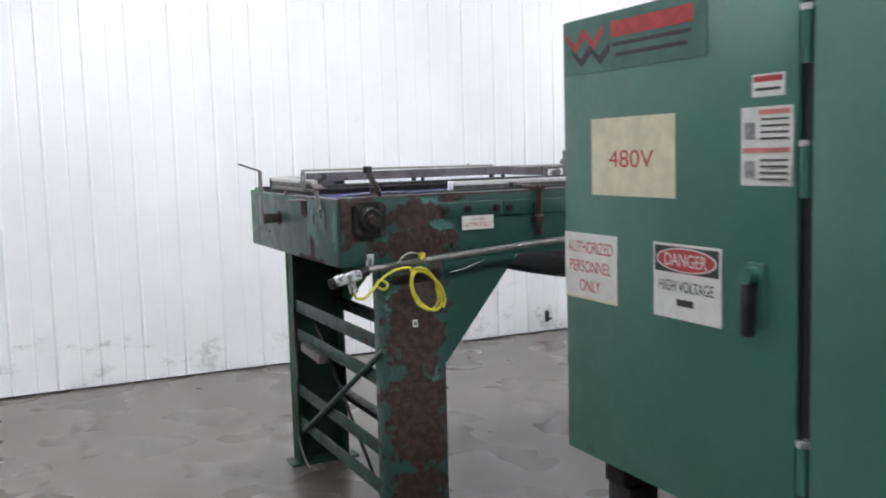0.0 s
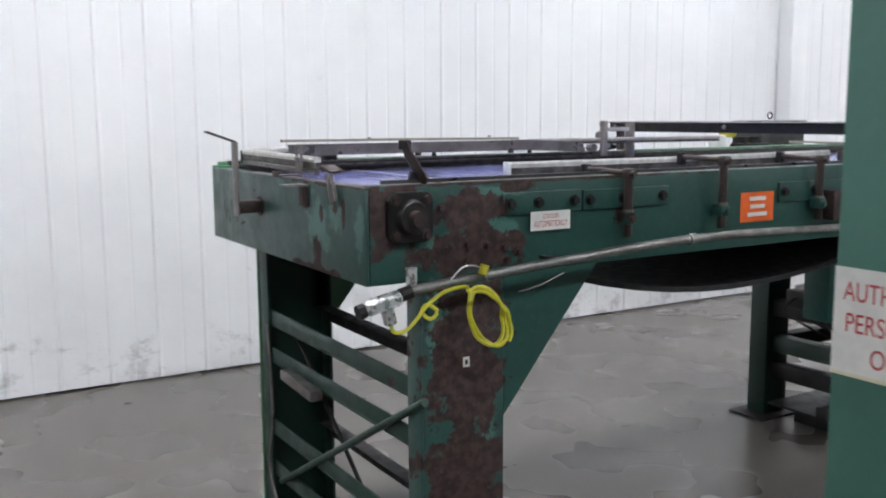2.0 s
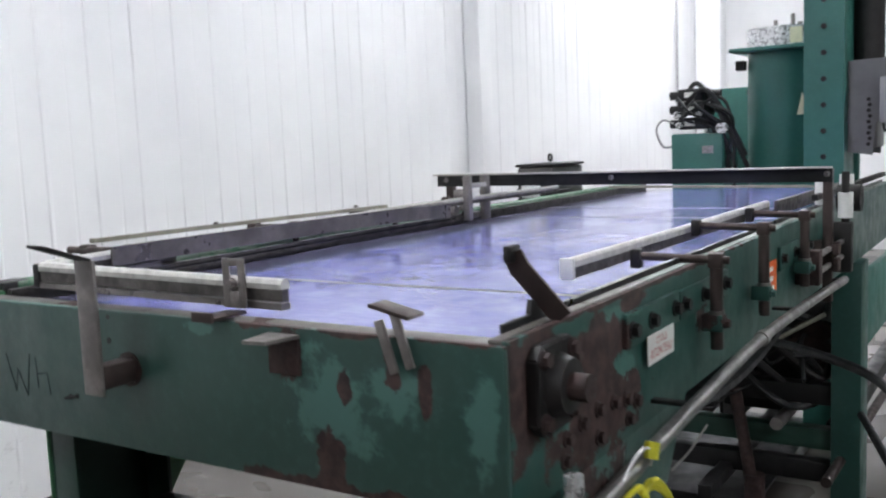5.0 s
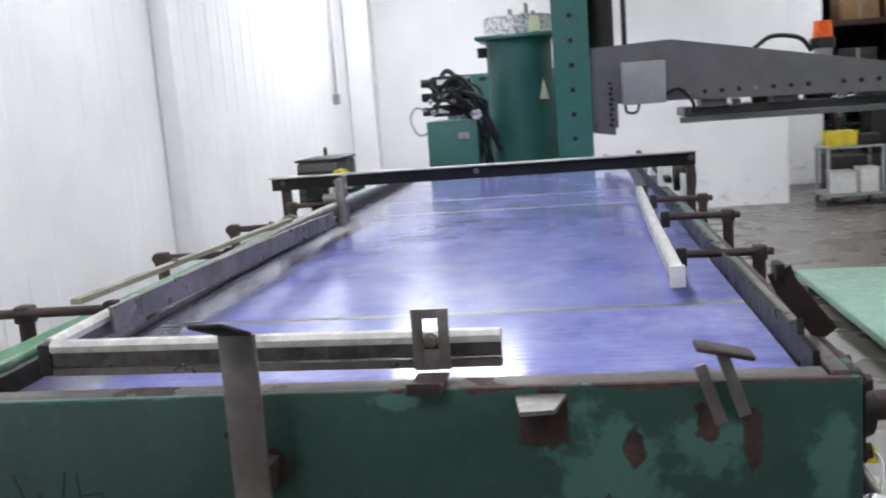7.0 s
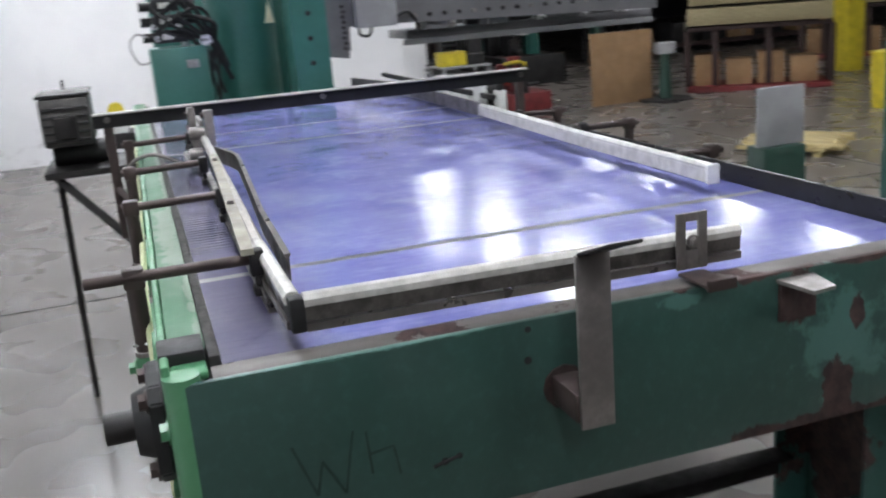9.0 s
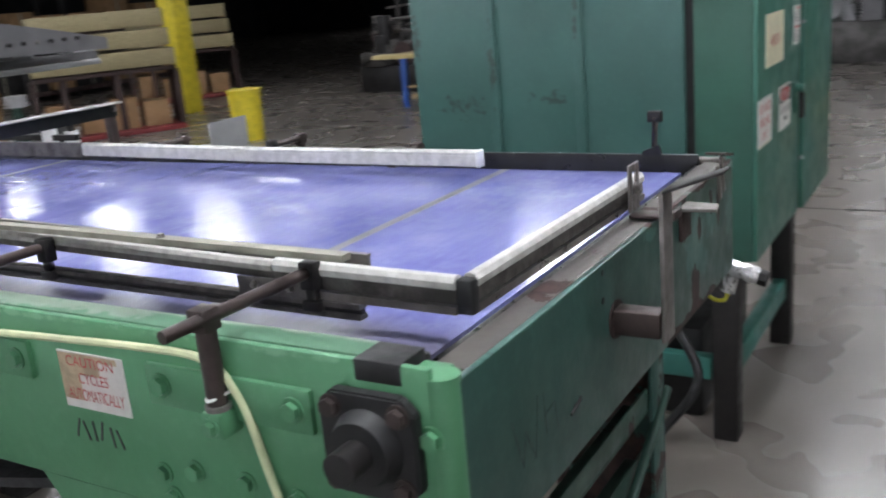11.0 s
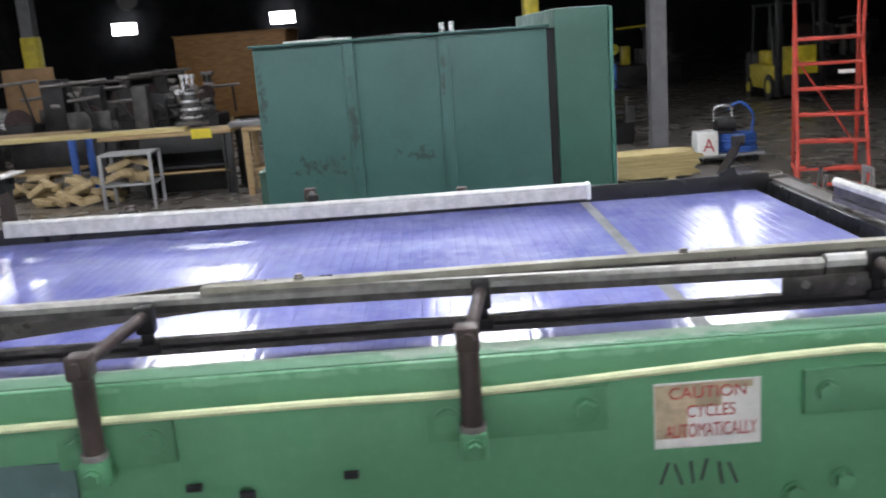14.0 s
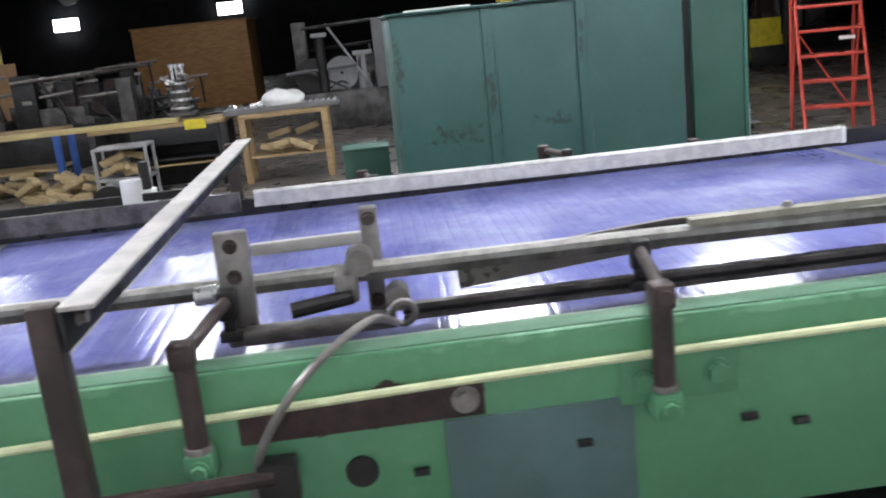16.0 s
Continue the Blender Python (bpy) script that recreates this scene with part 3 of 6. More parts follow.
# bracket plates and slots
for x0, x1, z0, z1 in ((0.45, 0.745, 1.386, 1.452), (0.752, 1.115, 1.386, 1.448), (1.66, 2.08, 1.365, 1.436)):
    p = part("bracket_plate", box(x0, x1, -0.010, -0.0005, z0, z1, 0.002), "front_paint", table)
    for x in (x0 + 0.025, x1 - 0.03, (x0 + x1) / 2 - 0.02):
        part("bolt", bolt((x, -0.010, (z0 + z1) / 2), (0, -1, 0), 0.013, 0.012), "steel_dark", p)
for x0, x1 in ((0.205, 0.505), (0.772, 1.02), (1.36, 1.52)):
    p = part("bracket_plate", box(x0, x1, W + 0.0005, W + 0.010, 1.392, 1.456, 0.002), "back_paint", table)
    for x in (x0 + 0.03, x1 - 0.03):
        part("bolt", bolt((x, W + 0.010, 1.425), (0, 1, 0), 0.014), "back_paint", p)
part("rust_plate", box(1.70, 2.02, W + 0.0005, W + 0.007, 1.405, 1.455, 0.002), "rust", table, "bare rust-brown bracket plate")
part("bolt", bolt((1.725, W + 0.007, 1.43), (0, 1, 0), 0.014), "steel_grey", table)
part("cover_panel", box(1.502, 1.755, W + 0.0005, W + 0.005, 1.216, 1.402, 0.002), "grey_patch", table, "grey-green replacement panel")
for x, z in ((1.57, 1.345), (1.79, 1.335), (1.342, 1.351), (1.125, 1.353), (1.27, 1.335)):
    part("slot_hole", rod((x - 0.008, W + 0.0052, z), (x + 0.012, W + 0.0056, z), 0.006, 10), "black", table)
part("knock_out", rod((1.87, W + 0.0005, 1.345), (1.87, W + 0.004, 1.345), 0.022, 14), "steel_dark", table)


def side_post(x, y, s, z0, z1, reach, z_rod, x_rod, out=0.03, z_low=0.0):
    """An upright rod in a clamp with a cross rod that reaches over the belt."""
    t = thing("rail_support", (x, y, z0), "rust-brown rod post and cross rod holding a guide rail", "bracket", "guide rail supports")
    part("socket", join(box(x - 0.018, x + 0.018, y - s * 0.031, y + 0.018 * s, z0 - 0.035, z0 + 0.004, 0.005), bolt((x, y + 0.018 * s, z0 - 0.016), (0, s, 0), 0.010)), "back_paint" if s > 0 else "front_paint", t)
    part("upright", rod((x, y, z0 - (0.0 if s > 0 else 0.075)), (x, y, z1), 0.0145, 16), "steel_brown", t)
    part("collar", rod((x, y, z0 + 0.004), (x, y, z0 + 0.012), 0.018, 16), "steel_grey", t)
    part("head", box(x - 0.016, x + 0.016, y - 0.017, y + 0.017, z1 - 0.030, z1 + 0.004, 0.005), "steel_brown", t)
    part("cross_rod", rod((x, y + s * out, z_rod), (x_rod, reach, z_rod + 0.008), 0.0095, 12), "steel_brown", t)
    part("rail_clamp", box(x_rod - 0.014, x_rod + 0.014, reach - 0.012, reach + 0.012, z_rod - 0.020, z_rod + 0.024, 0.004), "steel_dark", t)
    if z_low:
        part("drop", box(x_rod - 0.009, x_rod + 0.009, reach - 0.006, reach + 0.006, z_low, z_rod - 0.0205, 0.002), "steel_dark", t)
        part("low_clamp", box(x_rod - 0.016, x_rod + 0.016, reach - 0.010, reach + 0.010, z_low - 0.016, z_low, 0.003), "steel_dark", t)


for x, out in ((0.355, 0.075), (0.956, 0.022), (1.464, 0.022), (2.07, 0.022)):
    side_post(x, 1.398, 1, 1.41, 1.557, 1.206, 1.545, x - 0.03, out, 1.508)
for x, top, reach in ((0.91, 1.508, 0.134), (1.337, 1.537, 0.128), (1.843, 1.527, 0.118)):
    side_post(x, -0.040, -1, 1.37, top, reach, top - 0.012, x - 0.03)


def guide_rail(points, label, cap="rail_white", side="rail_dark", h=0.042, name="guide_rail"):
    """A side guide: a folded metal channel with a rounded plastic cap along its top and a bead below."""
    t = thing(name, points[0], label, "guide rail", "guide rails")
    low = [Vector(p) for p in points]
    part("cap", sweep([p + Vector((0, 0, h * 0.30)) for p in low], [(-0.011, -0.006), (0.011, -0.006), (0.012, 0.004), (0.007, 0.011), (0, 0.013), (-0.007, 0.011), (-0.012, 0.004)]), cap, t)
    part("channel", sweep([p + Vector((0, 0, -h * 0.10)) for p in low], [(-0.008, -0.011), (0.008, -0.011), (0.008, 0.011), (-0.008, 0.011)]), side, t)
    part("bead", sweep([p + Vector((0, 0, -h * 0.50)) for p in low], [(-0.011, -0.009), (0.011, -0.009), (0.011, 0.003), (-0.011, 0.003)]), "rail_metal", t)
    return t


guide_rail([(0.07, 0.476, 1.528), (0.073, 1.175, 1.535)], "white-capped end guide rail across the belt")
guide_rail([(0.085, 1.188, 1.535), (0.40, 1.192, 1.54)], "short back guide rail with a white plastic cap")
t = thing("guide_rod", (0.41, 1.19, 1.55), "long slim back guide rail with a worn grey-white top", "guide rail", "guide rails")
long_rail = [(0.403, 1.192, -0.010), (0.9, 1.184, -0.002), (1.45, 1.177, 0.006), (1.9, 1.168, 0.006), (2.6, 1.155, 0.004)]
part("cap", sweep([(x, y, 1.561 + z) for x, y, z in long_rail], [(-0.010, -0.006), (0.010, -0.006), (0.011, 0.003), (0.006, 0.009), (-0.006, 0.009), (-0.011, 0.003)]), "rail_cap", t)
part("channel", sweep([(x, y, 1.5485 + z) for x, y, z in long_rail], rect(0.013, 0.012)), "rail_dark", t)
t = thing("corner_block", (0.075, 1.185, 1.51), "black plastic corner where two guide rails meet", "bracket")
part("block", box(0.060, 0.086, 1.174, 1.196, 1.505, 1.556, 0.004), "black", t)
t = thing("rail_splice", (0.40, 1.21, 1.53), "bolted grey steel splice joining two guide rails", "bracket")
part("plate", box(0.33, 0.47, 1.2045, 1.2085, 1.508, 1.536, 0.001), "rail_dark", t)
part("bolt", bolt((0.365, 1.2085, 1.524), (0, 1, 0), 0.005, 0.004), "steel_grey", t)
part("bolt", bolt((0.435, 1.2085, 1.524), (0, 1, 0), 0.005, 0.004), "steel_grey", t)
t = thing("lower_rail", (0.243, 1.175, 1.49), "dark ribbed lower guide rail", "guide rail", "guide rails")
for k, (z, h, w) in enumerate(((1.487, 0.008, 0.018), (1.495, 0.007, 0.010), (1.503, 0.008, 0.018))):
    part("strip", sweep([(0.243, 1.197, z), (1.1, 1.196, z + 0.004), (1.79, 1.190, z + 0.004)], rect(w, h)), "rail_dark" if k != 1 else "steel_dark", t)
t = thing("inner_guide", (0.25, 1.16, 1.52), "bent inner guide strip with a pale top edge", "guide rail", "guide rails")
bent = [(0.245, 1.166, 1.548), (0.6, 1.158, 1.548), (1.05, 1.134, 1.549), (1.36, 1.120, 1.549), (1.44, 1.124, 1.545), (1.70, 1.150, 1.532)]
part("face", sweep(bent, rect(0.005, 0.040)), "rail_metal", t)
part("edge", sweep([Vector(p) + Vector((0, 0, 0.0225)) for p in bent], rect(0.010, 0.005)), "rail_metal", t)
t = thing("tan_bar", (0.24, 1.23, 1.58), "tan-painted flat bar lying along the back rail", "bar")
part("bar", sweep([(0.24, 1.226, 1.586), (0.8, 1.204, 1.584), (1.35, 1.183, 1.580)], rect(0.020, 0.010)), "tan_strip", t)
for x, y in ((0.62, 1.211), (1.2, 1.189)):
    part("screw", bolt((x, y, 1.5885), (0, 0, 1), 0.006, 0.004), "steel_grey", t)
t = thing("front_rail", (0.59, 0.165, 1.50), "straight front guide rail with a grey-white top", "guide rail", "guide rails")
fr = [(0.595, 0.170, 0), (1.3, 0.158, 0), (2.12, 0.140, 0.006)]
part("cap", sweep([(x, y, 1.523 + z) for x, y, z in fr], [(-0.010, -0.010), (0.010, -0.010), (0.011, 0.004), (0.006, 0.010), (-0.006, 0.010), (-0.011, 0.004)]), "rail_white", t)
part("face", sweep([(x, y + 0.009, 1.506 + z) for x, y, z in fr], rect(0.006, 0.028)), "rail_white", t)
part("channel", sweep([(x, y - 0.005, 1.503 + z) for x, y, z in fr], rect(0.012, 0.022)), "rail_dark", t)
part("end_cap", box(0.583, 0.595, 0.157, 0.188, 1.490, 1.534, 0.003), "white_plastic", t, "white plastic end cap")
t = thing("far_rail", (2.2, 0.10, 1.50), "dark far guide rail with white spacer blocks", "guide rail", "guide rails")
part("strip", sweep([(2.16, 0.118, 1.51), (3.4, 0.10, 1.51), (4.0, 0.20, 1.51)], rect(0.014, 0.05)), "rail_dark", t)
part("strip", sweep([(2.3, 0.02, 1.535), (4.0, 0.02, 1.535)], rect(0.02, 0.02)), "steel_dark", t)
for x in (2.45, 2.95):
    part("spacer", rod((x, 0.02, 1.50), (x, 0.02, 1.585), 0.028, 16), "white_plastic", t, "white plastic roller")
t = thing("cross_strip", (3.05, 0.3, 1.53), "pale yellow flat bar across the belt", "bar")
part("bar", sweep([(3.12, 1.12, 1.535), (3.0, 0.14, 1.535)], rect(0.026, 0.010)), "tan_strip", t)

# brackets on the end plate
t = thing("end_bracket", (-0.05, 0.81, 1.36), "tall bare flat-bar bracket welded to a stub on the end plate", "bracket")
part("stub", box(-0.083, -0.0005, 0.80, 0.842, 1.352, 1.396, 0.004), "steel_brown", t)
part("flat_bar", box(-0.092, -0.084, 0.787, 0.838, 1.345, 1.596, 0.002), "steel_grey", t, "bare grey flat bar")
part("lip", box(-0.188, -0.086, 0.790, 0.836, 1.612, 1.617, 0.002, turn=Matrix.Rotation(radians(20), 4, "Y")), "steel_dark", t)
part("weld", rod((-0.004, 0.821, 1.374), (0.0, 0.821, 1.374), 0.034, 12), "rust", t)
t = thing("slotted_bracket", (0.03, 0.575, 1.486), "grey slotted angle bracket clamped to the end rail", "bracket")
part("upright", join(box(0.044, 0.049, 0.548, 0.564, 1.500, 1.590, 0.001), box(0.044, 0.049, 0.586, 0.602, 1.500, 1.590, 0.001), box(0.044, 0.049, 0.5641, 0.5859, 1.500, 1.530, 0.001), box(0.044, 0.049, 0.5641, 0.5859, 1.576, 1.590, 0.001)), "steel_grey", t)
part("foot", join(box(-0.03, 0.049, 0.552, 0.598, 1.4900, 1.4955, 0.001), box(-0.038, -0.0305, 0.552, 0.60, 1.488, 1.505, 0.001)), "steel_brown", t)
part("bolt", bolt((0.044, 0.575, 1.545), (-1, 0, 0), 0.008), "steel_grey", t)
t = thing("shelf_plate", (-0.03, 0.42, 1.47), "small bent steel shelf plate on the end plate", "bracket")
part("shelf", prism([(-0.0005, 0.385), (-0.0005, 0.455), (-0.075, 0.445), (-0.068, 0.40)], "z", 1.468, 1.474), "steel_grey", t)
part("tab", box(-0.008, -0.0005, 0.385, 0.452, 1.405, 1.4675, 0.001), "rust", t)
t = thing("z_clip", (-0.02, 0.18, 1.44), "bent Z-shaped steel clip on the end plate", "bracket")
part("leg", box(-0.020, -0.014, 0.188, 0.204, 1.430, 1.515, 0.001, turn=Matrix.Rotation(radians(-18), 4, "X")), "steel_grey", t)
part("leg", box(-0.020, -0.014, 0.158, 0.174, 1.440, 1.530, 0.001, turn=Matrix.Rotation(radians(-18), 4, "X")), "steel_grey", t)
part("top", box(-0.036, 0.008, 0.14, 0.215, 1.528, 1.534, 0.001, turn=Matrix.Rotation(radians(12), 4, "X")), "steel_brown", t)
t = thing("guide_tab", (0.12, 0.035, 1.48), "slanted rusty strap with a dark wedge at the table corner", "bracket")
part("strap", sweep([(0.190, -0.004, 1.492), (0.186, 0.012, 1.512), (0.168, 0.060, 1.575), (0.163, 0.070, 1.600)], rect(0.036, 0.006), up=(1, 0, 0)), "steel_brown", t)
part("wedge", prism([(0.15, 1.4745), (0.215, 1.4745), (0.205, 1.510), (0.165, 1.525)], "y", 0.036, 0.046), "black", t)
part("tip", box(0.146, 0.182, 0.064, 0.078, 1.585, 1.612, 0.003), "steel_dark", t)

# clamp cluster on the back rail
t = thing("sensor_clamp", (1.92, 1.16, 1.50), "grey steel clamp posts with bolts on a guide rail", "clamp")
part("upright", box(1.812, 1.838, 1.135, 1.163, 1.49, 1.655, 0.003), "steel_grey", t)
part("plate", box(2.000, 2.048, 1.178, 1.200, 1.478, 1.650, 0.004), "steel_grey", t, "wide grey side plate")
part("tie_bar", box(1.8385, 1.9995, 1.166, 1.178, 1.606, 1.624, 0.002), "worn_grey", t)
part("lower_bar", box(1.80, 2.02, 1.196, 1.232, 1.488, 1.510, 0.004), "rail_dark", t)
part("knob", rod((1.845, 1.165, 1.585), (1.845, 1.212, 1.585), 0.020, 14), "steel_grey", t)
part("knob", rod((1.795, 1.18, 1.528), (1.795, 1.222, 1.528), 0.018, 14), "steel_grey", t)
part("block", box(1.850, 1.885, 1.165, 1.205, 1.525, 1.570, 0.006), "steel_grey", t)
part("eye_bolt", sweep([(1.79 + 0.017 * math.cos(a * math.pi / 6), 1.235, 1.512 + 0.017 * math.sin(a * math.pi / 6)) for a in range(12)], circle(0.005, 6), closed=True, up=(0, 1, 0)), "steel_grey", t)
part("arm", rod((1.86, 1.20, 1.535), (1.95, 1.215, 1.528), 0.012, 10), "steel_dark", t)
part("knob", rod((2.048, 1.19, 1.56), (2.085, 1.19, 1.56), 0.015, 12), "aluminium", t)
for x, z in ((2.024, 1.63), (2.024, 1.585), (2.024, 1.50), (1.825, 1.64), (1.825, 1.515)):
    part("bolt", bolt((x, 1.2005 if x > 2 else 1.1635, z), (0, 1, 0), 0.008, 0.007), "steel_brown", t)

# the bar across the belt
t = thing("cross_bar", (2.18, 0.7, 1.25), "black angle-iron bar bridging the belt on two posts", "bar")
part("web", box(2.165, 2.171, -0.062, 1.50, 1.598, 1.6435, 0.001), "black", t)
part("flange", box(2.130, 2.171, -0.062, 1.50, 1.644, 1.650, 0.001), "worn_grey", t)
part("post", box(2.172, 2.205, -0.060, -0.030, 1.19, 1.6435, 0.003), "steel_brown", t)
part("post", box(2.185, 2.218, 1.440, 1.472, 1.21, 1.6435, 0.003), "steel_brown", t)
for y in (-0.045, 1.455, 0.72):
    part("bolt", bolt((2.165, y, 1.625), (-1, 0, 0), 0.008), "steel_grey", t)
part("stay", rod((1.98, 1.42, 1.375), (2.20, 1.455, 1.385), 0.011, 10), "rust", t)
for z in (1.318, 1.372):
    part("pull_rod", rod((1.93, -0.052, z), (2.42, -0.052, z), 0.010, 12), "steel_grey", t)
    part("pull_clamp", box(2.160, 2.215, -0.082, -0.062, z - 0.022, z + 0.022, 0.005), "rust", t)
part("pull_block", box(1.885, 1.935, -0.075, -0.0005, 1.29, 1.40, 0.005), "rust", t)
part("pull_block", box(2.40, 2.45, -0.085, -0.0005, 1.26, 1.44, 0.006), "steel_dark", t)
part("roller_stem", rod((2.43, -0.06, 1.44), (2.43, -0.06, 1.62), 0.014, 12), "steel_dark", t)
part("roller", rod((2.43, -0.06, 1.455), (2.43, -0.06, 1.545), 0.026, 18), "white_plastic", t, "white plastic roller")
part("hub", rod((2.52, -0.10, 1.52), (2.52, -0.02, 1.52), 0.05, 20), "steel_dark", t)
part("clevis", box(2.165, 2.21, -0.028, -0.0005, 1.33, 1.40, 0.004), "steel_brown", t)
part("clevis", box(1.95, 2.0, W + 0.0085, W + 0.05, 1.33, 1.39, 0.004), "steel_dark", t)

# conduit, fitting, and coil along the front
t = thing("conduit_run", (1.0, -0.08, 1.2), "bowed grey metal conduit with a cast aluminium elbow fitting", "conduit")
part("pipe", sweep(spline([(0.07, -0.08, 1.199), (0.106, -0.08, 1.207), (0.32, -0.08, 1.225), (0.68, -0.08, 1.250), (1.15, -0.08, 1.274), (1.7, -0.08, 1.268), (2.3, -0.08, 1.25)]), circle(0.0145, 12)), "conduit", t)
part("coupling", rod((1.14, -0.08, 1.273), (1.17, -0.08, 1.2745), 0.019, 12), "conduit", t)
part("coupling", rod((0.062, -0.08, 1.197), (0.095, -0.08, 1.204), 0.020, 8), "steel_dark", t)
elbow = part("elbow_body", box(-0.052, 0.066, -0.103, -0.057, 1.160, 1.202, 0.015, turn=Matrix.Rotation(radians(-12), 4, "Y")), "aluminium", t, "cast aluminium fitting")
part("cover", box(-0.040, 0.054, -0.108, -0.1035, 1.166, 1.196, 0.002, turn=Matrix.Rotation(radians(-12), 4, "Y")), "aluminium", elbow)
part("end_nut", rod((-0.066, -0.08, 1.162), (-0.046, -0.08, 1.167), 0.022, 8), "steel_dark", elbow)
part("outlet", rod((0.022, -0.08, 1.165), (0.032, -0.08, 1.122), 0.018, 10), "aluminium", elbow)
part("knob", rod((0.115, -0.05, 1.215), (0.115, -0.05, 1.265), 0.016, 10), "aluminium", t)
for x in (0.6, 1.6, 2.19):
    part("strap", box(x - 0.012, x + 0.012, -0.078, -0.0005, 1.248 if x < 1 else 1.262, 1.256 if x < 1 else 1.270, 0.002), "steel_dark", t)
t = thing("extension_cable", (0.3, -0.075, 1.1), "bright yellow electric cord hanging in a coil from the conduit", "cable")
loops = [(0.032, -0.08, 1.12), (0.042, -0.08, 1.098), (0.075, -0.085, 1.098), (0.115, -0.09, 1.135), (0.135, -0.092, 1.165), (0.17, -0.095, 1.145), (0.15, -0.095, 1.125), (0.125, -0.095, 1.15), (0.19, -0.095, 1.195), (0.26, -0.10, 1.205)]
for k in range(38):
    a = math.pi * 0.62 - k * 2 * math.pi / 15
    r = 0.090 + 0.010 * math.sin(k * 0.9)
    loops.append((0.292 + 0.0007 * k + r * math.cos(a) * 0.72 + 0.05 * (0.5 - 0.5 * math.sin(a)), -0.10 - 0.004 * (k % 5), 1.118 - 0.0004 * k + r * 0.86 * math.sin(a)))
part("cord", sweep(spline(loops, 4), circle(0.0056, 8)), "yellow_cable", t)
part("plug", rod((0.315, -0.10, 1.235), (0.325, -0.10, 1.262), 0.013, 10), "yellow_cable", t)
part("tie", sweep(spline([(0.20, -0.08, 1.20), (0.25, -0.10, 1.26), (0.31, -0.10, 1.255), (0.34, -0.09, 1.215)]), circle(0.0025, 6)), "white_plastic", t, "thin pale cable tie")
part("tie", sweep(spline([(0.45, -0.09, 1.17), (0.52, -0.10, 1.185), (0.60, -0.11, 1.215)]), circle(0.002, 6)), "steel_grey", t)
t = thing("air_hose", (1.0, W + 0.01, 1.46), "thin cream air hose tied along the green side plate", "hose")
part("tube", sweep(spline([(4.0, W + 0.012, 1.452), (2.6, W + 0.012, 1.440), (2.0, W + 0.012, 1.452), (1.66, W + 0.012, 1.459), (1.2, W + 0.012, 1.463), (0.96, W + 0.012, 1.462), (0.70, W + 0.012, 1.473), (0.50, W + 0.013, 1.482), (0.38, W + 0.012, 1.478), (0.325, W + 0.012, 1.43), (0.293, W + 0.012, 1.33), (0.262, W + 0.012, 1.20), (0.25, W + 0.012, 1.0)]), circle(0.0062, 8)), "cream_cable", t)
for x, z in ((0.36, 1.432),):
    part("tie", sweep(spline([(x - 0.022, W + 0.012, z + 0.006), (x - 0.006, W + 0.0405, z), (x + 0.02, W + 0.012, z + 0.002)]), circle(0.0022, 6)), "white_plastic", t)
t = thing("grey_tube", (1.9, W + 0.03, 1.4), "clear grey tube looping down over the side plate", "hose")
part("tube", sweep(spline([(1.80, 1.24, 1.50), (1.84, 1.33, 1.535), (1.92, 1.40, 1.50), (1.985, 1.41, 1.42), (2.01, 1.40, 1.34)]), circle(0.006, 8)), "steel_grey", t)

# signs of the table
sign((0.623, -0.011, 1.362), FACE_Y, 0.150, 0.058, "sign_white", "white caution sticker with dark red capitals on the side plate",
     [("CYCLES", "sign_red", 0, 0.014, 0.062, 0.013), ("AUTOMATICALLY", "sign_red", 0, -0.009, 0.128, 0.019)])
sign((1.555, -0.0006, 1.353), FACE_Y, 0.170, 0.105, "sign_orange", "bright orange paper tag stuck on the green side plate",
     [(None, "sign_white", 0, 0.030, 0.085, 0.014), (None, "sign_white", 0, 0.002, 0.075, 0.014), (None, "sign_white", 0, -0.026, 0.10, 0.014)])
sign((2.60, -0.0006, 1.335), FACE_Y, 0.085, 0.13, "sign_white", "white paper notice on the green side plate",
     [(None, "sign_grey", 0, 0.040 - 0.018 * k, 0.06, 0.007) for k in range(5)])
sign((0.635, W + 0.0006, 1.402), FACE_B, 0.146, 0.095, "sign_white", "worn caution label, half peeled to brown, on the green plate",
     [(None, "sign_peeled", -0.050, 0.006, 0.044, 0.078), (None, "sign_peeled", -0.018, 0.026, 0.075, 0.030), (None, "sign_peeled", 0.012, 0.041, 0.10, 0.010), ("CAUTION", "sign_red", 0.0, 0.033, 0.105, 0.017), ("CYCLES", "sign_red", 0.004, 0.006, 0.066, 0.018), ("AUTOMATICALLY", "sign_red", 0.004, -0.022, 0.125, 0.020)])
t = thing("pen_mark", (0.645, W + 0.001, 1.31), "dark hand-drawn pen scrawl on the green plate", "marking")
for k, (x, z) in enumerate(((0.695, 1.318), (0.676, 1.315), (0.657, 1.317), (0.640, 1.320), (0.617, 1.313), (0.600, 1.312))):
    part("stroke", box(x - 0.002, x + 0.002, W + 0.0005, W + 0.0015, z - 0.018, z + 0.016, turn=Matrix.Rotation(radians((-20, 18, 5, -15, 8, 20)[k]), 4, "Y")), "sign_black", t)
t = thing("pen_scrawl", (-0.001, 1.15, 1.33), "faint hand-drawn scrawl on the green end plate", "marking")
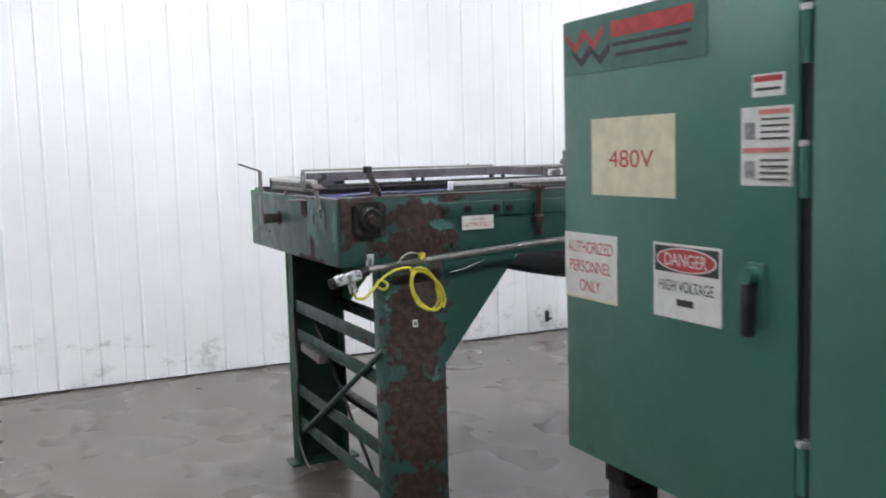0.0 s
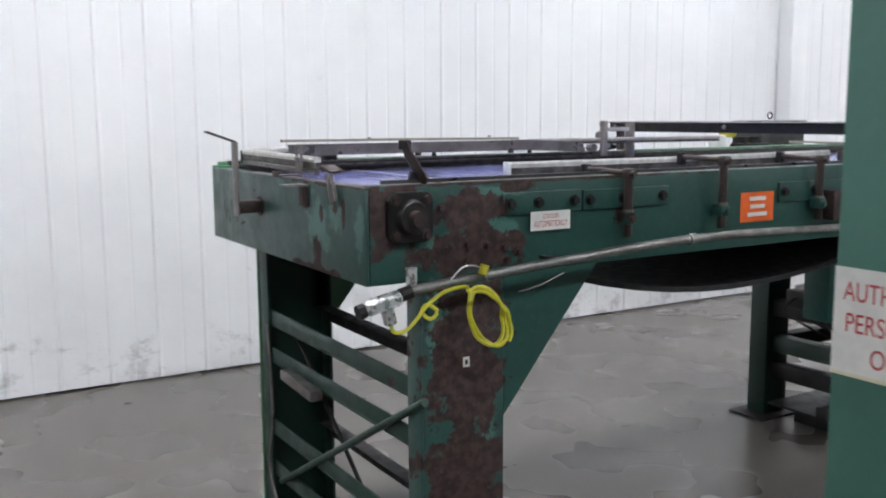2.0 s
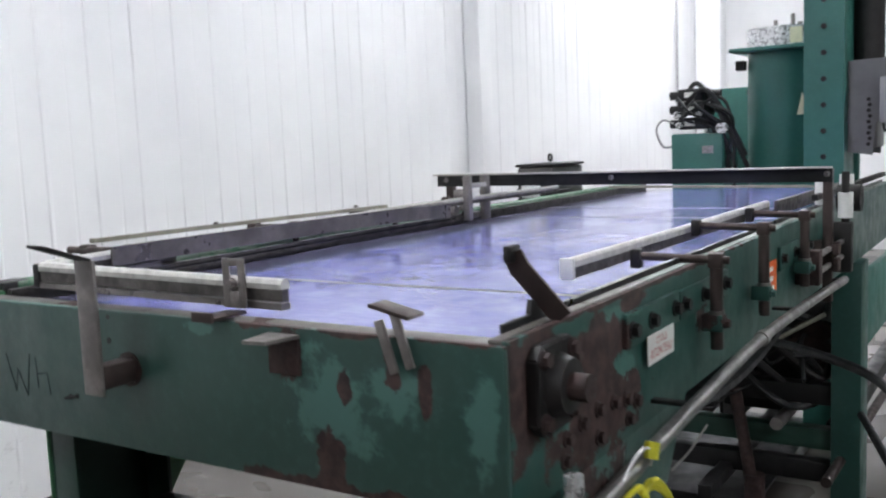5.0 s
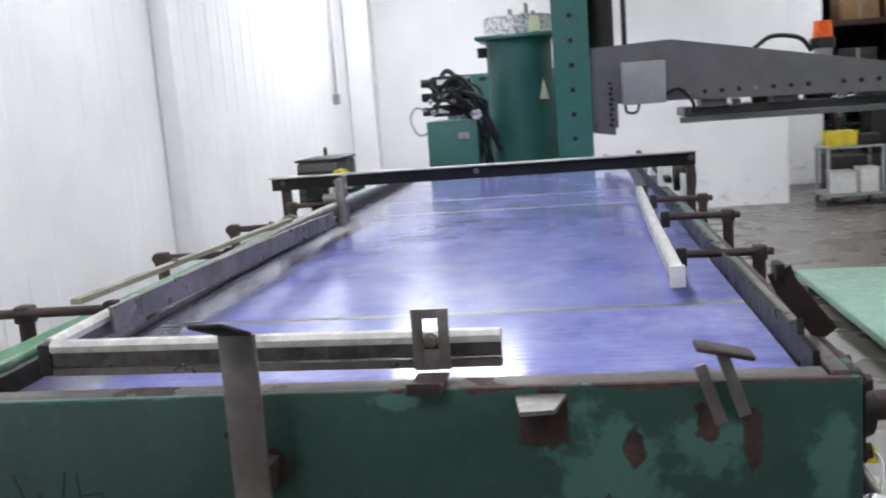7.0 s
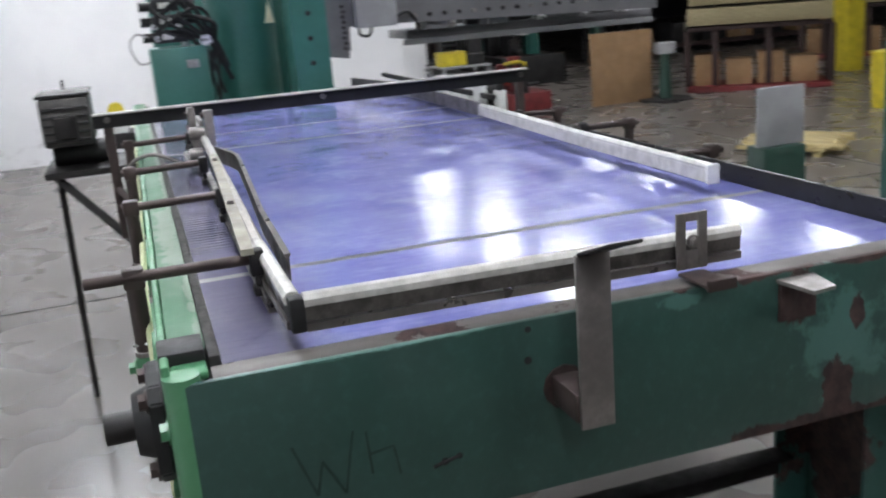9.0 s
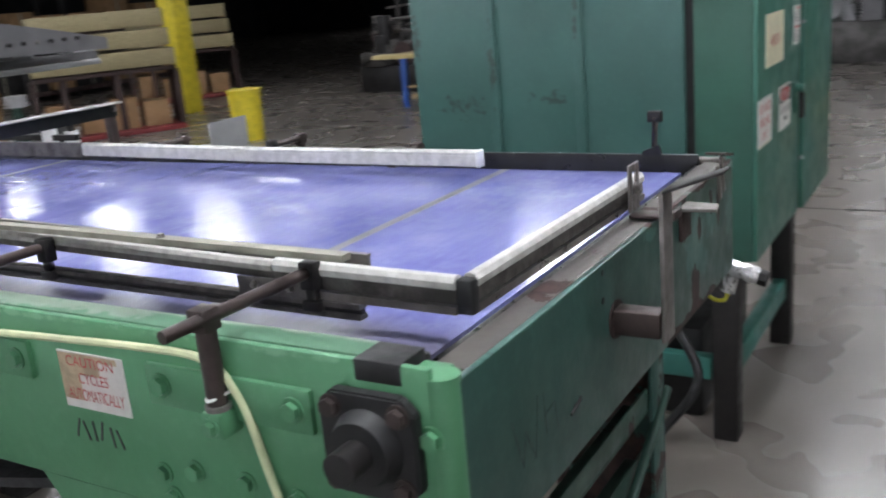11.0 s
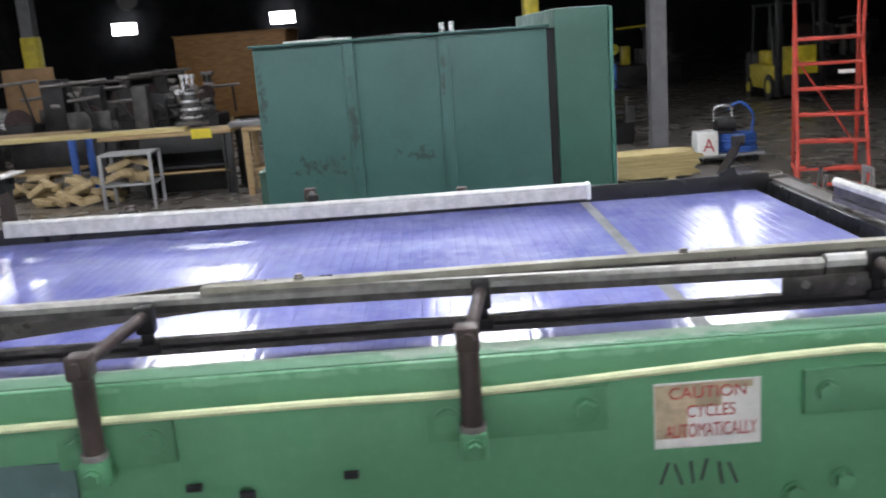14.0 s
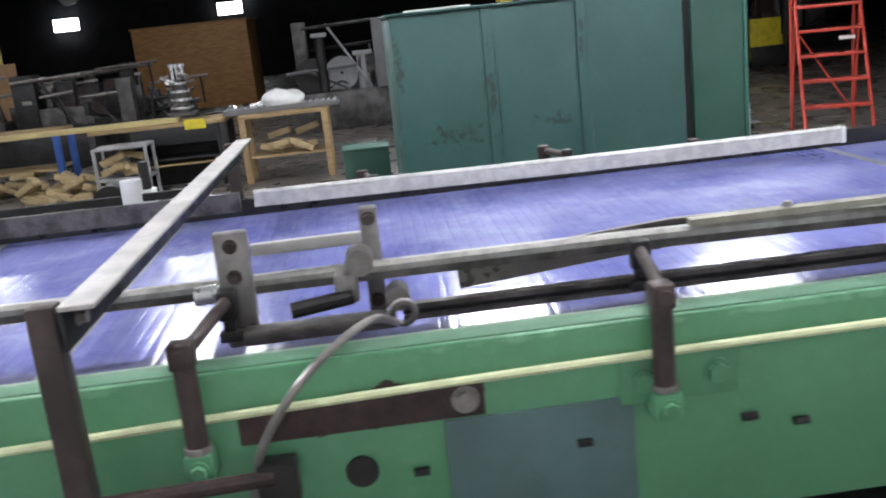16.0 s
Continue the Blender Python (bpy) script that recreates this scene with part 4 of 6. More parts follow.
for (ya, za), (yb, zb) in (((1.225, 1.37), (1.197, 1.29)), ((1.197, 1.29), (1.186, 1.34)), ((1.186, 1.34), (1.158, 1.285)), ((1.158, 1.285), (1.140, 1.375)), ((1.122, 1.37), (1.118, 1.305)), ((1.118, 1.335), (1.085, 1.34)), ((1.085, 1.34), (1.078, 1.295))):
    part("stroke", box(-0.0008, -0.0003, (ya + yb) / 2 - 0.002, (ya + yb) / 2 + 0.002, (za + zb) / 2 - math.hypot(yb - ya, zb - za) / 2, (za + zb) / 2 + math.hypot(yb - ya, zb - za) / 2, turn=Matrix.Rotation(math.atan2(ya - yb, zb - za), 4, "X")), "faint_ink", t)
t = thing("plate_holes", (-0.001, 0.94, 1.4), "small dark holes and a gouge in the green end plate", "marking")
for y, z, r in ((0.874, 1.472, 0.005), (0.876, 1.425, 0.006), (1.012, 1.298, 0.006), (0.990, 1.302, 0.005)):
    part("hole", rod((-0.0016, y, z), (-0.0004, y, z), r, 12), "black", t)
part("gouge", rod((-0.001, 1.03, 1.293), (-0.001, 0.99, 1.302), 0.003, 6), "black", t)
sign((0.324, 0.0, 0.957), FACE_Y, 0.022, 0.03, "sign_white", "tiny white tag on the rusty leg", [(None, "sign_black", 0, 0, 0.010, 0.015)])


# ---- the electrical cabinet ----
cab = thing("electrical_cabinet", (0.9, -1.9, 0), "tall green steel electrical cabinet raised on legs, covered with warning signs", "cabinet")
part("front_case", box(0.237, 0.455, -2.95, -1.312, 0.81, 2.005, 0.006), "case_paint", cab)
part("door", box(0.220, 0.2365, -2.142, -1.306, 0.815, 2.0, 0.004), "cabinet_paint", cab, "green door with stuck-on signs")
part("door", box(0.205, 0.2365, -2.94, -2.192, 0.815, 2.0, 0.004), "cabinet_paint", cab)
part("door_gap", box(0.2315, 0.2370, -2.190, -2.144, 0.83, 1.99), "black", cab)
for z in (1.86, 1.60, 1.0):
    part("hinge", rod((0.217, -2.168, z - 0.05), (0.217, -2.168, z + 0.05), 0.013, 12), "cabinet_paint", cab)
    part("hinge_pin", rod((0.217, -2.168, z + 0.05), (0.217, -2.168, z + 0.062), 0.016, 12), "aluminium", cab)
part("rear_case", box(0.49, 1.685, -2.6, -1.312, 0.81, 1.935, 0.004), "cabinet_back", cab, "teal sheet-metal rear case with three panels")
part("rear_lid", box(0.478, 1.700, -2.62, -1.298, 1.9355, 1.946, 0.003), "cabinet_back", cab)
for x in (1.297, 0.912):
    part("rib", box(x - 0.022, x + 0.022, -1.3115, -1.300, 0.83, 1.93, 0.004), "cabinet_back", cab)
part("case_gap", box(0.455, 0.49, -2.55, -1.335, 0.85, 1.93), "black", cab)
part("base_frame", box(0.30, 1.70, -1.46, -1.37, 0.72, 0.8095, 0.004), "steel_dark", cab)
part("base_frame", box(0.30, 1.70, -2.6, -2.5, 0.72, 0.8095, 0.004), "steel_dark", cab)
for x in (0.36, 1.62):
    for y in (-1.42, -2.56):
        part("leg", box(x - 0.05, x + 0.05, y - 0.05, y + 0.05, 0.0, 0.7195, 0.005), "steel_dark", cab)
part("lower_rail", box(0.42, 1.56, -1.45, -1.39, 0.26, 0.36, 0.004), "machine_teal", cab)
part("lower_rail", box(0.33, 0.39, -2.50, -1.48, 0.26, 0.36, 0.004), "machine_teal", cab)
t = thing("low_cabinet", (1.85, -2.86, 0), "low dark green steel cabinet beside the tall one", "cabinet")
part("body", box(1.72, 1.98, -3.0, -2.72, 0.02, 1.235, 0.006), "case_paint", t)
part("lid", box(1.715, 1.985, -3.005, -2.715, 1.2355, 1.250, 0.003), "case_paint", t)
part("plinth", box(1.75, 1.95, -2.97, -2.75, 0.0, 0.0195), "steel_dark", t)
# Added filler, hardly seen, that darkens the floor below the cabinet.
pump = thing("pump_unit", (1.0, -1.95, 0), "dark pump-shaped filler added to shade the floor under the electrical cabinet", "pump")
part("tank", box(0.5, 1.5, -2.4, -1.55, 0.0, 0.42, 0.02), "machine_dark", pump)
part("motor", rod((0.6, -1.75, 0.54), (1.1, -1.75, 0.54), 0.115, 22), "machine_teal", pump)
part("manifold", box(1.15, 1.45, -1.9, -1.6, 0.4205, 0.66, 0.01), "steel_dark", pump)
part("hose", sweep(spline([(0.7, -1.6, 0.45), (0.6, -1.42, 0.5), (0.45, -1.3, 0.3), (0.6, -1.25, 0.05)]), circle(0.02, 8)), "black", pump)
handle = part("latch_plate", box(0.209, 0.2195, -2.065, -2.015, 1.28, 1.41, 0.004), "cabinet_paint", cab)
part("latch_handle", box(0.178, 0.203, -2.052, -2.026, 1.255, 1.37, 0.008), "black", handle, "black latch handle")
part("latch_boss", rod((0.179, -2.04, 1.385), (0.209, -2.04, 1.385), 0.018, 14), "cabinet_paint", handle)
t = thing("loose_sheet", (0.95, -1.6, 1.947), "white paper sheets lying on the green cabinet", "paper")
part("sheet", box(1.32, 1.60, -1.85, -1.6, 1.947, 1.956, 0.002), "sign_white", t)
t = thing("cable_gland", (0.88, -1.38, 1.947), "small chrome twin gland on the cabinet lid", "fitting")
for x in (0.87, 0.91):
    part("gland", rod((x, -1.40, 1.947), (x, -1.40, 1.985), 0.012, 12), "aluminium", t)
XF = 0.2195
plate = sign((XF, -1.60, 1.924), FACE_X, 0.565, 0.140, "plate_green", "blue-green maker's plate with red and black marks",
     [(None, "sign_red", 0.085, 0.030, 0.31, 0.040), (None, "sign_black", 0.085, -0.008, 0.30, 0.010), (None, "sign_black", 0.085, -0.034, 0.27, 0.010)])
for mat, left, up, rise in (("sign_red", 0.275, 0.010, 0.038), ("sign_black", 0.245, -0.030, 0.032)):
    zigzag = [(-1.60 + left - 0.042 * k, 1.924 + up + (rise if k % 2 == 0 else 0)) for k in range(5)]
    part("mark", prism(zigzag + [(y - 0.004, z - 0.022) for y, z in zigzag[::-1]], "x", XF - 0.0032, XF - 0.0026), mat, plate)
sign((XF, -1.608, 1.635), FACE_X, 0.335, 0.198, "sign_cream", "cream voltage sign with red figures",
     [("480V", "sign_red", 0, -0.005, 0.18, 0.044), (None, "sign_cream", 0, 0.052, 0.22, 0.012)])
sign((XF, -1.427, 1.341), FACE_X, 0.240, 0.180, "sign_white", "white sign with red capitals and a yellowed edge",
     [("AUTHORIZED", "sign_red", 0, 0.052, 0.205, 0.032), ("PERSONNEL", "sign_red", 0, 0.0, 0.190, 0.032), ("ONLY", "sign_red", 0, -0.052, 0.095, 0.032), (None, "sign_cream", 0, -0.086, 0.236, 0.006)])
sign((XF, -1.813, 1.341), FACE_X, 0.234, 0.178, "sign_white", "white danger sign with a red oval in a black band",
     [(None, "sign_black", 0, 0.052, 0.222, 0.062), ("OVAL", "sign_white", 0, 0.052, 0.210, 0.058), ("OVAL", "sign_red", 0, 0.052, 0.200, 0.052), ("DANGER", "sign_white", 0, 0.052, 0.145, 0.030),
      ("HIGH VOLTAGE", "sign_black", 0, -0.010, 0.190, 0.026), (None, "sign_black", 0.0, -0.048, 0.06, 0.016)])
sign((XF, -2.064, 1.776), FACE_X, 0.088, 0.046, "sign_white", "small white label with a red heading",
     [(None, "sign_red", 0, 0.013, 0.08, 0.012), (None, "sign_black", 0, -0.008, 0.07, 0.006)])
sign((XF, -2.060, 1.652), FACE_X, 0.142, 0.162, "sign_white", "white instruction label with small pictograms and red headings",
     [(None, "sign_pink", 0.022, 0.070, 0.085, 0.010), (None, "sign_pink", 0, -0.008, 0.13, 0.010), (None, "sign_grey", -0.045, 0.032, 0.030, 0.035),
      (None, "sign_grey", -0.045, -0.048, 0.030, 0.035)] + [(None, "sign_black", 0.025, 0.055 - 0.013 * k, 0.075, 0.004) for k in range(4)] + [(None, "sign_black", 0.025, -0.028 - 0.013 * k, 0.075, 0.004) for k in range(4)])

# ---- frame under the far end of the table ----
base = thing("machine_base", (3.2, 0.6, 0), "dark green welded base frame with pipes and feet under the conveyor", "machine frame")
for y in (0.03, 1.2):
    part("leg", box(3.02, 3.20, y - 0.06, y + 0.06, 0.012, 1.212, 0.006), "leg_back" if y > 1 else "front_paint", base)
    part("foot_plate", box(2.94, 3.28, y - 0.12, y + 0.12, 0, 0.012, 0.003), "steel_dark", base)
for z, mat in ((0.62, "machine_dark"), (0.42, "leg_back"), (0.27, "machine_dark")):
    part("cross_beam", box(3.06, 3.14, 0.091, 1.139, z - 0.045, z + 0.045, 0.005), mat, base)
for y in (0.10, 0.75, 1.15):
    part("long_beam", box(3.201, 5.2, y - 0.04, y + 0.04, 0.38, 0.46, 0.005), "machine_dark", base)
part("pipe", rod((2.95, 0.30, 0.50), (5.0, 0.30, 0.47), 0.028), "steel_grey", base)
part("floor_plate", box(3.0, 4.4, 0.40, 1.10, 0.09, 0.105, 0.003), "machine_dark", base)
part("floor_foot", box(3.1, 3.2, 0.45, 1.0, 0.0, 0.089, 0.003), "machine_dark", base)
part("drive_drum", rod((3.55, 0.2, 0.78), (3.55, 1.1, 0.78), 0.17, 24), "machine_dark", base)
part("side_frame", box(3.21, 5.2, 0.02, 0.05, 0.75, 1.10, 0.005), "machine_teal", base)
random.seed(8)
part("guard_panel", box(3.30, 5.0, 0.63, 0.648, 0.30, 1.15, 0.004), "machine_dark", base, "dark sheet guard behind the drive")
part("gear_box", box(3.25, 3.52, 0.30, 0.62, 0.47, 0.72, 0.02), "machine_dark", base)
part("motor", rod((3.30, 0.62, 0.60), (3.30, 0.98, 0.60), 0.095, 20), "steel_dark", base)
part("sprocket", rod((3.215, 0.20, 0.80), (3.235, 0.20, 0.80), 0.12, 22), "rust", base)
part("brace", rod((3.06, 0.12, 0.98), (3.06, 0.70, 0.62), 0.010), "tan_strip", base)
part("brace", rod((3.0, 0.60, 0.66), (2.98, 0.18, 1.10), 0.014), "steel_dark", base)
part("valve_bank", box(2.96, 3.05, 0.72, 0.98, 0.665, 0.76, 0.01), "black", base)
for k in range(3):
    y = 0.70 + 0.11 * k
    part("air_line", sweep(spline([(2.96, y, 0.72), (2.90 - 0.03 * k, y - 0.05, 0.66), (2.95, y - 0.16 - 0.09 * k, 0.60 - 0.03 * k), (3.03, y - 0.30, 0.66)]), circle(0.006, 6)), "black", base)
for k in range(16):
    a = Vector((random.uniform(2.75, 3.3), random.uniform(0.10, 0.75), random.uniform(0.70, 1.12)))
    b = Vector((random.uniform(3.0, 4.0), random.uniform(0.05, 0.6), random.uniform(0.45, 0.95)))
    c = (a + b) / 2 + Vector((random.uniform(-0.2, 0.1), random.uniform(-0.15, 0.1), random.uniform(-0.25, 0.05)))
    part("hose", sweep(spline([a, c, b]), circle(random.uniform(0.008, 0.018), 8)), "black" if k % 4 else "steel_dark", base)
for k in range(7):
    x0, y0, z0 = 3.22 + 0.2 * k, random.uniform(0.10, 0.5), random.uniform(0.47, 0.75)
    part("housing", box(x0, x0 + 0.16, y0, y0 + random.uniform(0.15, 0.35), z0, z0 + random.uniform(0.12, 0.3), 0.012), random.choice(("machine_dark", "black", "leg_back")), base)
part("tie_bar", rod((2.70, 0.05, 0.36), (4.6, 0.05, 0.30), 0.022), "steel_brown", base)
part("tie_bar", box(2.72, 4.6, 0.52, 0.58, 0.20, 0.26, 0.005), "machine_dark", base)
t = thing("caster_leg", (3.0, 0.40, 0), "rusty caster wheel on a slanting steel leg", "caster")
part("leg", rod((3.02, 0.42, 0.17), (3.03, 0.50, 0.62), 0.028), "rust", t)
part("fork", box(2.985, 3.055, 0.37, 0.45, 0.10, 0.20, 0.008), "rust", t)
part("wheel", rod((2.998, 0.40, 0.055), (3.042, 0.40, 0.055), 0.055, 22), "steel_brown", t)
part("swivel", rod((3.02, 0.41, 0.175), (3.02, 0.41, 0.235), 0.045, 16), "rust", t)
t = thing("control_box", (2.4, 0.3, 0.72), "small green control box with a paper label and red writing", "control box")
part("case", box(2.66, 2.98, 0.50, 0.64, 0.70, 0.99, 0.008), "machine_teal", t)
part("paper", box(2.72, 2.90, 0.4965, 0.4995, 0.83, 0.91), "sign_white", t)
part("red_mark", box(2.75, 2.88, 0.4967, 0.4997, 0.755, 0.785), "sign_red", t)
part("bracket", box(2.9805, 3.0595, 0.54, 0.60, 0.64, 0.72, 0.004), "steel_dark", t)
t = thing("black_hose", (2.3, -0.2, 0.5), "black rubber hose looping beside the frame", "hose")
part("tube", sweep(spline([(2.6, 0.25, 0.95), (2.2, -0.05, 0.99), (1.95, -0.25, 0.98), (1.85, -0.36, 0.86), (1.95, -0.40, 0.62), (2.2, -0.30, 0.55), (2.9, -0.05, 0.60)]), circle(0.016, 10)), "black", t)

# ---- the palletising column and its arm ----
tower = thing("lift_tower", (4.5, 0.6, 0), "teal lift column with motor drum and hydraulic tank", "machine")
part("column", prism([(4.28, 0.25), (4.58, 0.25), (4.58, 0.262), (4.292, 0.262), (4.292, 0.446), (4.58, 0.446), (4.58, 0.458), (4.28, 0.458)], "z", 0.0, 3.4, 0.002), "machine_teal", tower)
for k in range(8):
    part("bolt", bolt((4.28, 0.355, 1.62 + 0.14 * k), (-1, 0, 0), 0.011, 0.01), "steel_dark", tower)
part("drum", rod((4.80, 0.68, 0.9), (4.80, 0.68, 2.24), 0.205, 40), "machine_teal", tower)
part("drum_flange", box(4.52, 5.06, 0.38, 0.93, 2.24, 2.262, 0.004), "machine_teal", tower)
part("drum_cap", rod((4.80, 0.68, 2.262), (4.80, 0.68, 2.38), 0.212, 40), "aluminium", tower, "bare metal drum cap")
part("cap_label", box(4.60, 4.606, 0.53, 0.60, 2.275, 2.365), "sign_cream", tower)
for y, z in ((0.62, 2.46), (0.72, 2.43), (0.58, 2.41)):
    part("cap_pin", rod((4.78, y, 2.38), (4.78, y, z), 0.012, 10), "steel_grey", tower)
part("back_beam", box(5.08, 5.16, 0.30, 1.20, 1.3, 2.06, 0.006), "machine_teal", tower)
for k in range(7):
    part("slot", box(5.072, 5.0795, 0.92 - 0.10 * k, 0.97 - 0.10 * k, 2.01, 2.035), "black", tower)
part("tank", box(4.380, 4.710, 0.93, 1.24, 1.10, 1.775, 0.012), "machine_teal", tower, "green hydraulic tank")
part("tank_plate", box(4.374, 4.380, 0.985, 1.05, 1.655, 1.70, 0.002), "sign_grey", tower)
random.seed(5)
for k in range(3):
    z = 1.80 + 0.085 * k
    v = part("valve_block", box(4.400, 4.600, 1.02 + 0.015 * k, 1.20, z, z + 0.07, 0.008), "black", tower, "black hydraulic valve block")
    part("solenoid", rod((4.460, 1.20, z + 0.035), (4.460, 1.265, z + 0.035), 0.026, 14), "machine_dark", v)
    part("solenoid", rod((4.460, 1.02, z + 0.035), (4.460, 0.96, z + 0.035), 0.024, 14), "machine_dark", v)
    part("name_plate", box(4.396, 4.399, 1.10, 1.16, z + 0.02, z + 0.05), "sign_white", v)
for k in range(9):
    a = (4.390 + random.uniform(-0.03, 0.05), random.uniform(0.98, 1.22), random.uniform(1.84, 2.04))
    mid = (4.360 + random.uniform(-0.05, 0.08), random.uniform(0.88, 1.15), random.uniform(1.86, 2.08))
    end = (4.460, random.uniform(0.80, 0.95), random.uniform(1.45, 1.70))
    part("hose", sweep(spline([a, mid, (4.400, (mid[1] + end[1]) / 2 - 0.04, 1.80), end]), circle(random.uniform(0.008, 0.015), 8)), "black", tower)
for k in range(5):
    y, z = random.uniform(1.0, 1.22), random.uniform(1.82, 2.03)
    part("fitting", rod((4.360, y, z), (4.400, y, z), 0.017, 8), random.choice(("aluminium", "steel_dark")), tower)
part("hose", sweep(spline([(4.430, 1.24, 1.84), (4.410, 1.30, 1.86), (4.410, 1.34, 1.80), (4.420, 1.30, 1.70), (4.440, 1.22, 1.71)]), circle(0.006, 8)), "grey_light", tower)
part("gauge", rod((4.350, 0.93, 1.80), (4.390, 0.93, 1.80), 0.032, 18), "aluminium", tower)
part("filler", rod((4.460, 1.04, 1.775), (4.460, 1.04, 1.83), 0.022, 14), "aluminium", tower)
part("chain_motor", rod((4.62, 0.18, 2.10), (4.62, 0.18, 2.62), 0.085, 20), "steel_dark", tower)
part("chain", box(4.57, 4.60, 0.02, 0.05, 1.9, 3.2, 0.004), "steel_dark", tower)
part("warning_mark", prism([(0.50, 1.86), (0.56, 1.86), (0.53, 1.99)], "x", 4.598, 4.603), "sign_cream", tower)
part("side_lug", box(4.66, 4.72, 0.875, 0.93, 2.14, 2.20, 0.006), "steel_dark", tower)

arm = thing("gripper_arm", (4.4, -0.6, 1.6), "long grey tapered steel arm carrying a pick-up tray", "robot arm")
part("arm_plate", prism([(0.245, 1.64), (0.245, 2.13), (-0.21, 2.145), (-1.55, 1.90), (-1.95, 1.82), (-1.95, 1.75), (-0.10, 1.80), (0.10, 1.80), (0.12, 1.62)], "x", 4.36, 4.372), "grey_paint", arm)
part("arm_plate", prism([(0.245, 1.64), (0.245, 2.13), (-0.21, 2.145), (-1.55, 1.90), (-1.95, 1.82), (-1.95, 1.75), (-0.10, 1.80), (0.10, 1.80), (0.12, 1.62)], "x", 4.66, 4.672), "grey_paint", arm)
part("carriage", box(4.3725, 4.6595, 0.10, 0.24, 1.66, 2.12, 0.01), "grey_paint", arm)
for k in range(9):
    part("bolt", bolt((4.36, 0.14 - 0.006 * (k % 2), 1.68 + 0.03 * k), (-1, 0, 0), 0.008), "steel_dark", arm)
for k in range(16):
    part("bolt", bolt((4.36, -0.30 - 0.095 * k, 1.835), (-1, 0, 0), 0.010), "steel_grey" if k % 4 == 0 else "steel_dark", arm)
part("junction_box", box(4.27, 4.358, -0.17, 0.075, 1.79, 2.03, 0.008), "grey_light", arm, "light grey junction box")
for y in (-0.45, -0.85, -1.35):
    part("hanger", box(4.40, 4.62, y - 0.07, y + 0.07, 1.745, 1.815, 0.004), "grey_paint", arm)
tray = part("tray", box(4.55, 5.0, -2.02, -0.30, 1.69, 1.745, 0.008), "grey_paint", arm, "grey pick-up tray")
part("tray_edge", box(4.535, 4.5495, -2.02, -0.27, 1.655, 1.69, 0.004), "grey_light", tray)
for k in range(5):
    part("vacuum_valve", box(4.56, 4.64, -0.55 - 0.3 * k, -0.40 - 0.3 * k, 1.7455, 1.80, 0.006), "black", tray)
    part("fitting", rod((4.55, -0.62 - 0.3 * k, 1.76), (4.55, -0.57 - 0.3 * k, 1.76), 0.022, 12), "aluminium", tray)
part("hose", sweep(spline([(4.50, -0.70, 2.06), (4.50, -0.80, 2.12), (4.50, -0.95, 2.10), (4.50, -1.02, 2.02)]), circle(0.013, 8)), "black", arm)
part("hose", sweep(spline([(4.30, -0.17, 1.84), (4.32, -0.25, 1.86), (4.40, -0.33, 1.78), (4.55, -0.35, 1.72)]), circle(0.010, 8)), "black", arm)
part("hose", sweep(spline([(4.31, 0.06, 1.79), (4.31, 0.05, 1.75), (4.31, 0.0, 1.745), (4.31, -0.02, 1.79)]), circle(0.008, 8)), "black", arm)
beacon = thing("beacon", (4.5, -1.08, 1.98), "orange warning beacon on a black base on the arm", "beacon lamp")
part("stand", box(4.45, 4.55, -1.12, -1.04, 1.90, 2.03, 0.005), "steel_grey", beacon)
part("base", rod((4.5, -1.08, 2.03), (4.5, -1.08, 2.09), 0.068, 22), "black", beacon)
part("lens", rod((4.5, -1.08, 2.09), (4.5, -1.08, 2.185), 0.055, 22, r2=0.048), "orange_lens", beacon, "orange lens")

t = thing("gear_motor", (3.6, 1.66, 1.35), "grey boxed gear motor with an eye bolt beside the belt", "motor")
part("housing", box(3.40, 3.80, 1.56, 1.78, 1.405, 1.63, 0.02), "machine_steel", t)
part("lid", box(3.395, 3.805, 1.555, 1.785, 1.6305, 1.645, 0.006), "machine_dark", t)
for k in range(5):
    part("fin", box(3.385, 3.3995, 1.57, 1.77, 1.43 + 0.036 * k, 1.442 + 0.036 * k, 0.002), "machine_dark", t)
part("terminal_box", box(3.33, 3.3845, 1.62, 1.72, 1.45, 1.55, 0.006), "steel_dark", t)
part("leg", rod((3.42, 1.74, 1.27), (3.9, 1.80, 0.0), 0.016), "steel_dark", t)
part("eye_bolt", sweep([(3.6 + 0.02 * math.cos(a * math.pi / 6), 1.67, 1.675 + 0.02 * math.sin(a * math.pi / 6)) for a in range(12)], circle(0.005, 6), closed=True, up=(0, 1, 0)), "steel_dark", t)
part("gear_case", rod((3.6, 1.50, 1.355), (3.6, 1.76, 1.355), 0.055, 24), "machine_dark", t)
part("bracket", box(3.36, 3.84, 1.376, 1.80, 1.27, 1.30, 0.004), "steel_dark", t)
part("strut", rod((3.45, 1.76, 1.27), (3.2, 1.40, 0.9), 0.02), "steel_dark", t)
t = thing("limit_switch", (2.9, 1.45, 1.5), "yellow-capped limit switch on a white block", "sensor")
part("body", box(2.86, 2.93, 1.40, 1.47, 1.50, 1.57, 0.006), "white_plastic", t)
part("cap", rod((2.94, 1.44, 1.585), (3.02, 1.44, 1.585), 0.032, 16), "yellow_paint", t)
part("bracket", box(2.84, 3.05, 1.378, 1.48, 1.44, 1.4995, 0.004), "steel_dark", t)
part("guard", box(3.0, 3.3, 1.40, 1.44, 1.46, 1.52, 0.004), "steel_dark", t)


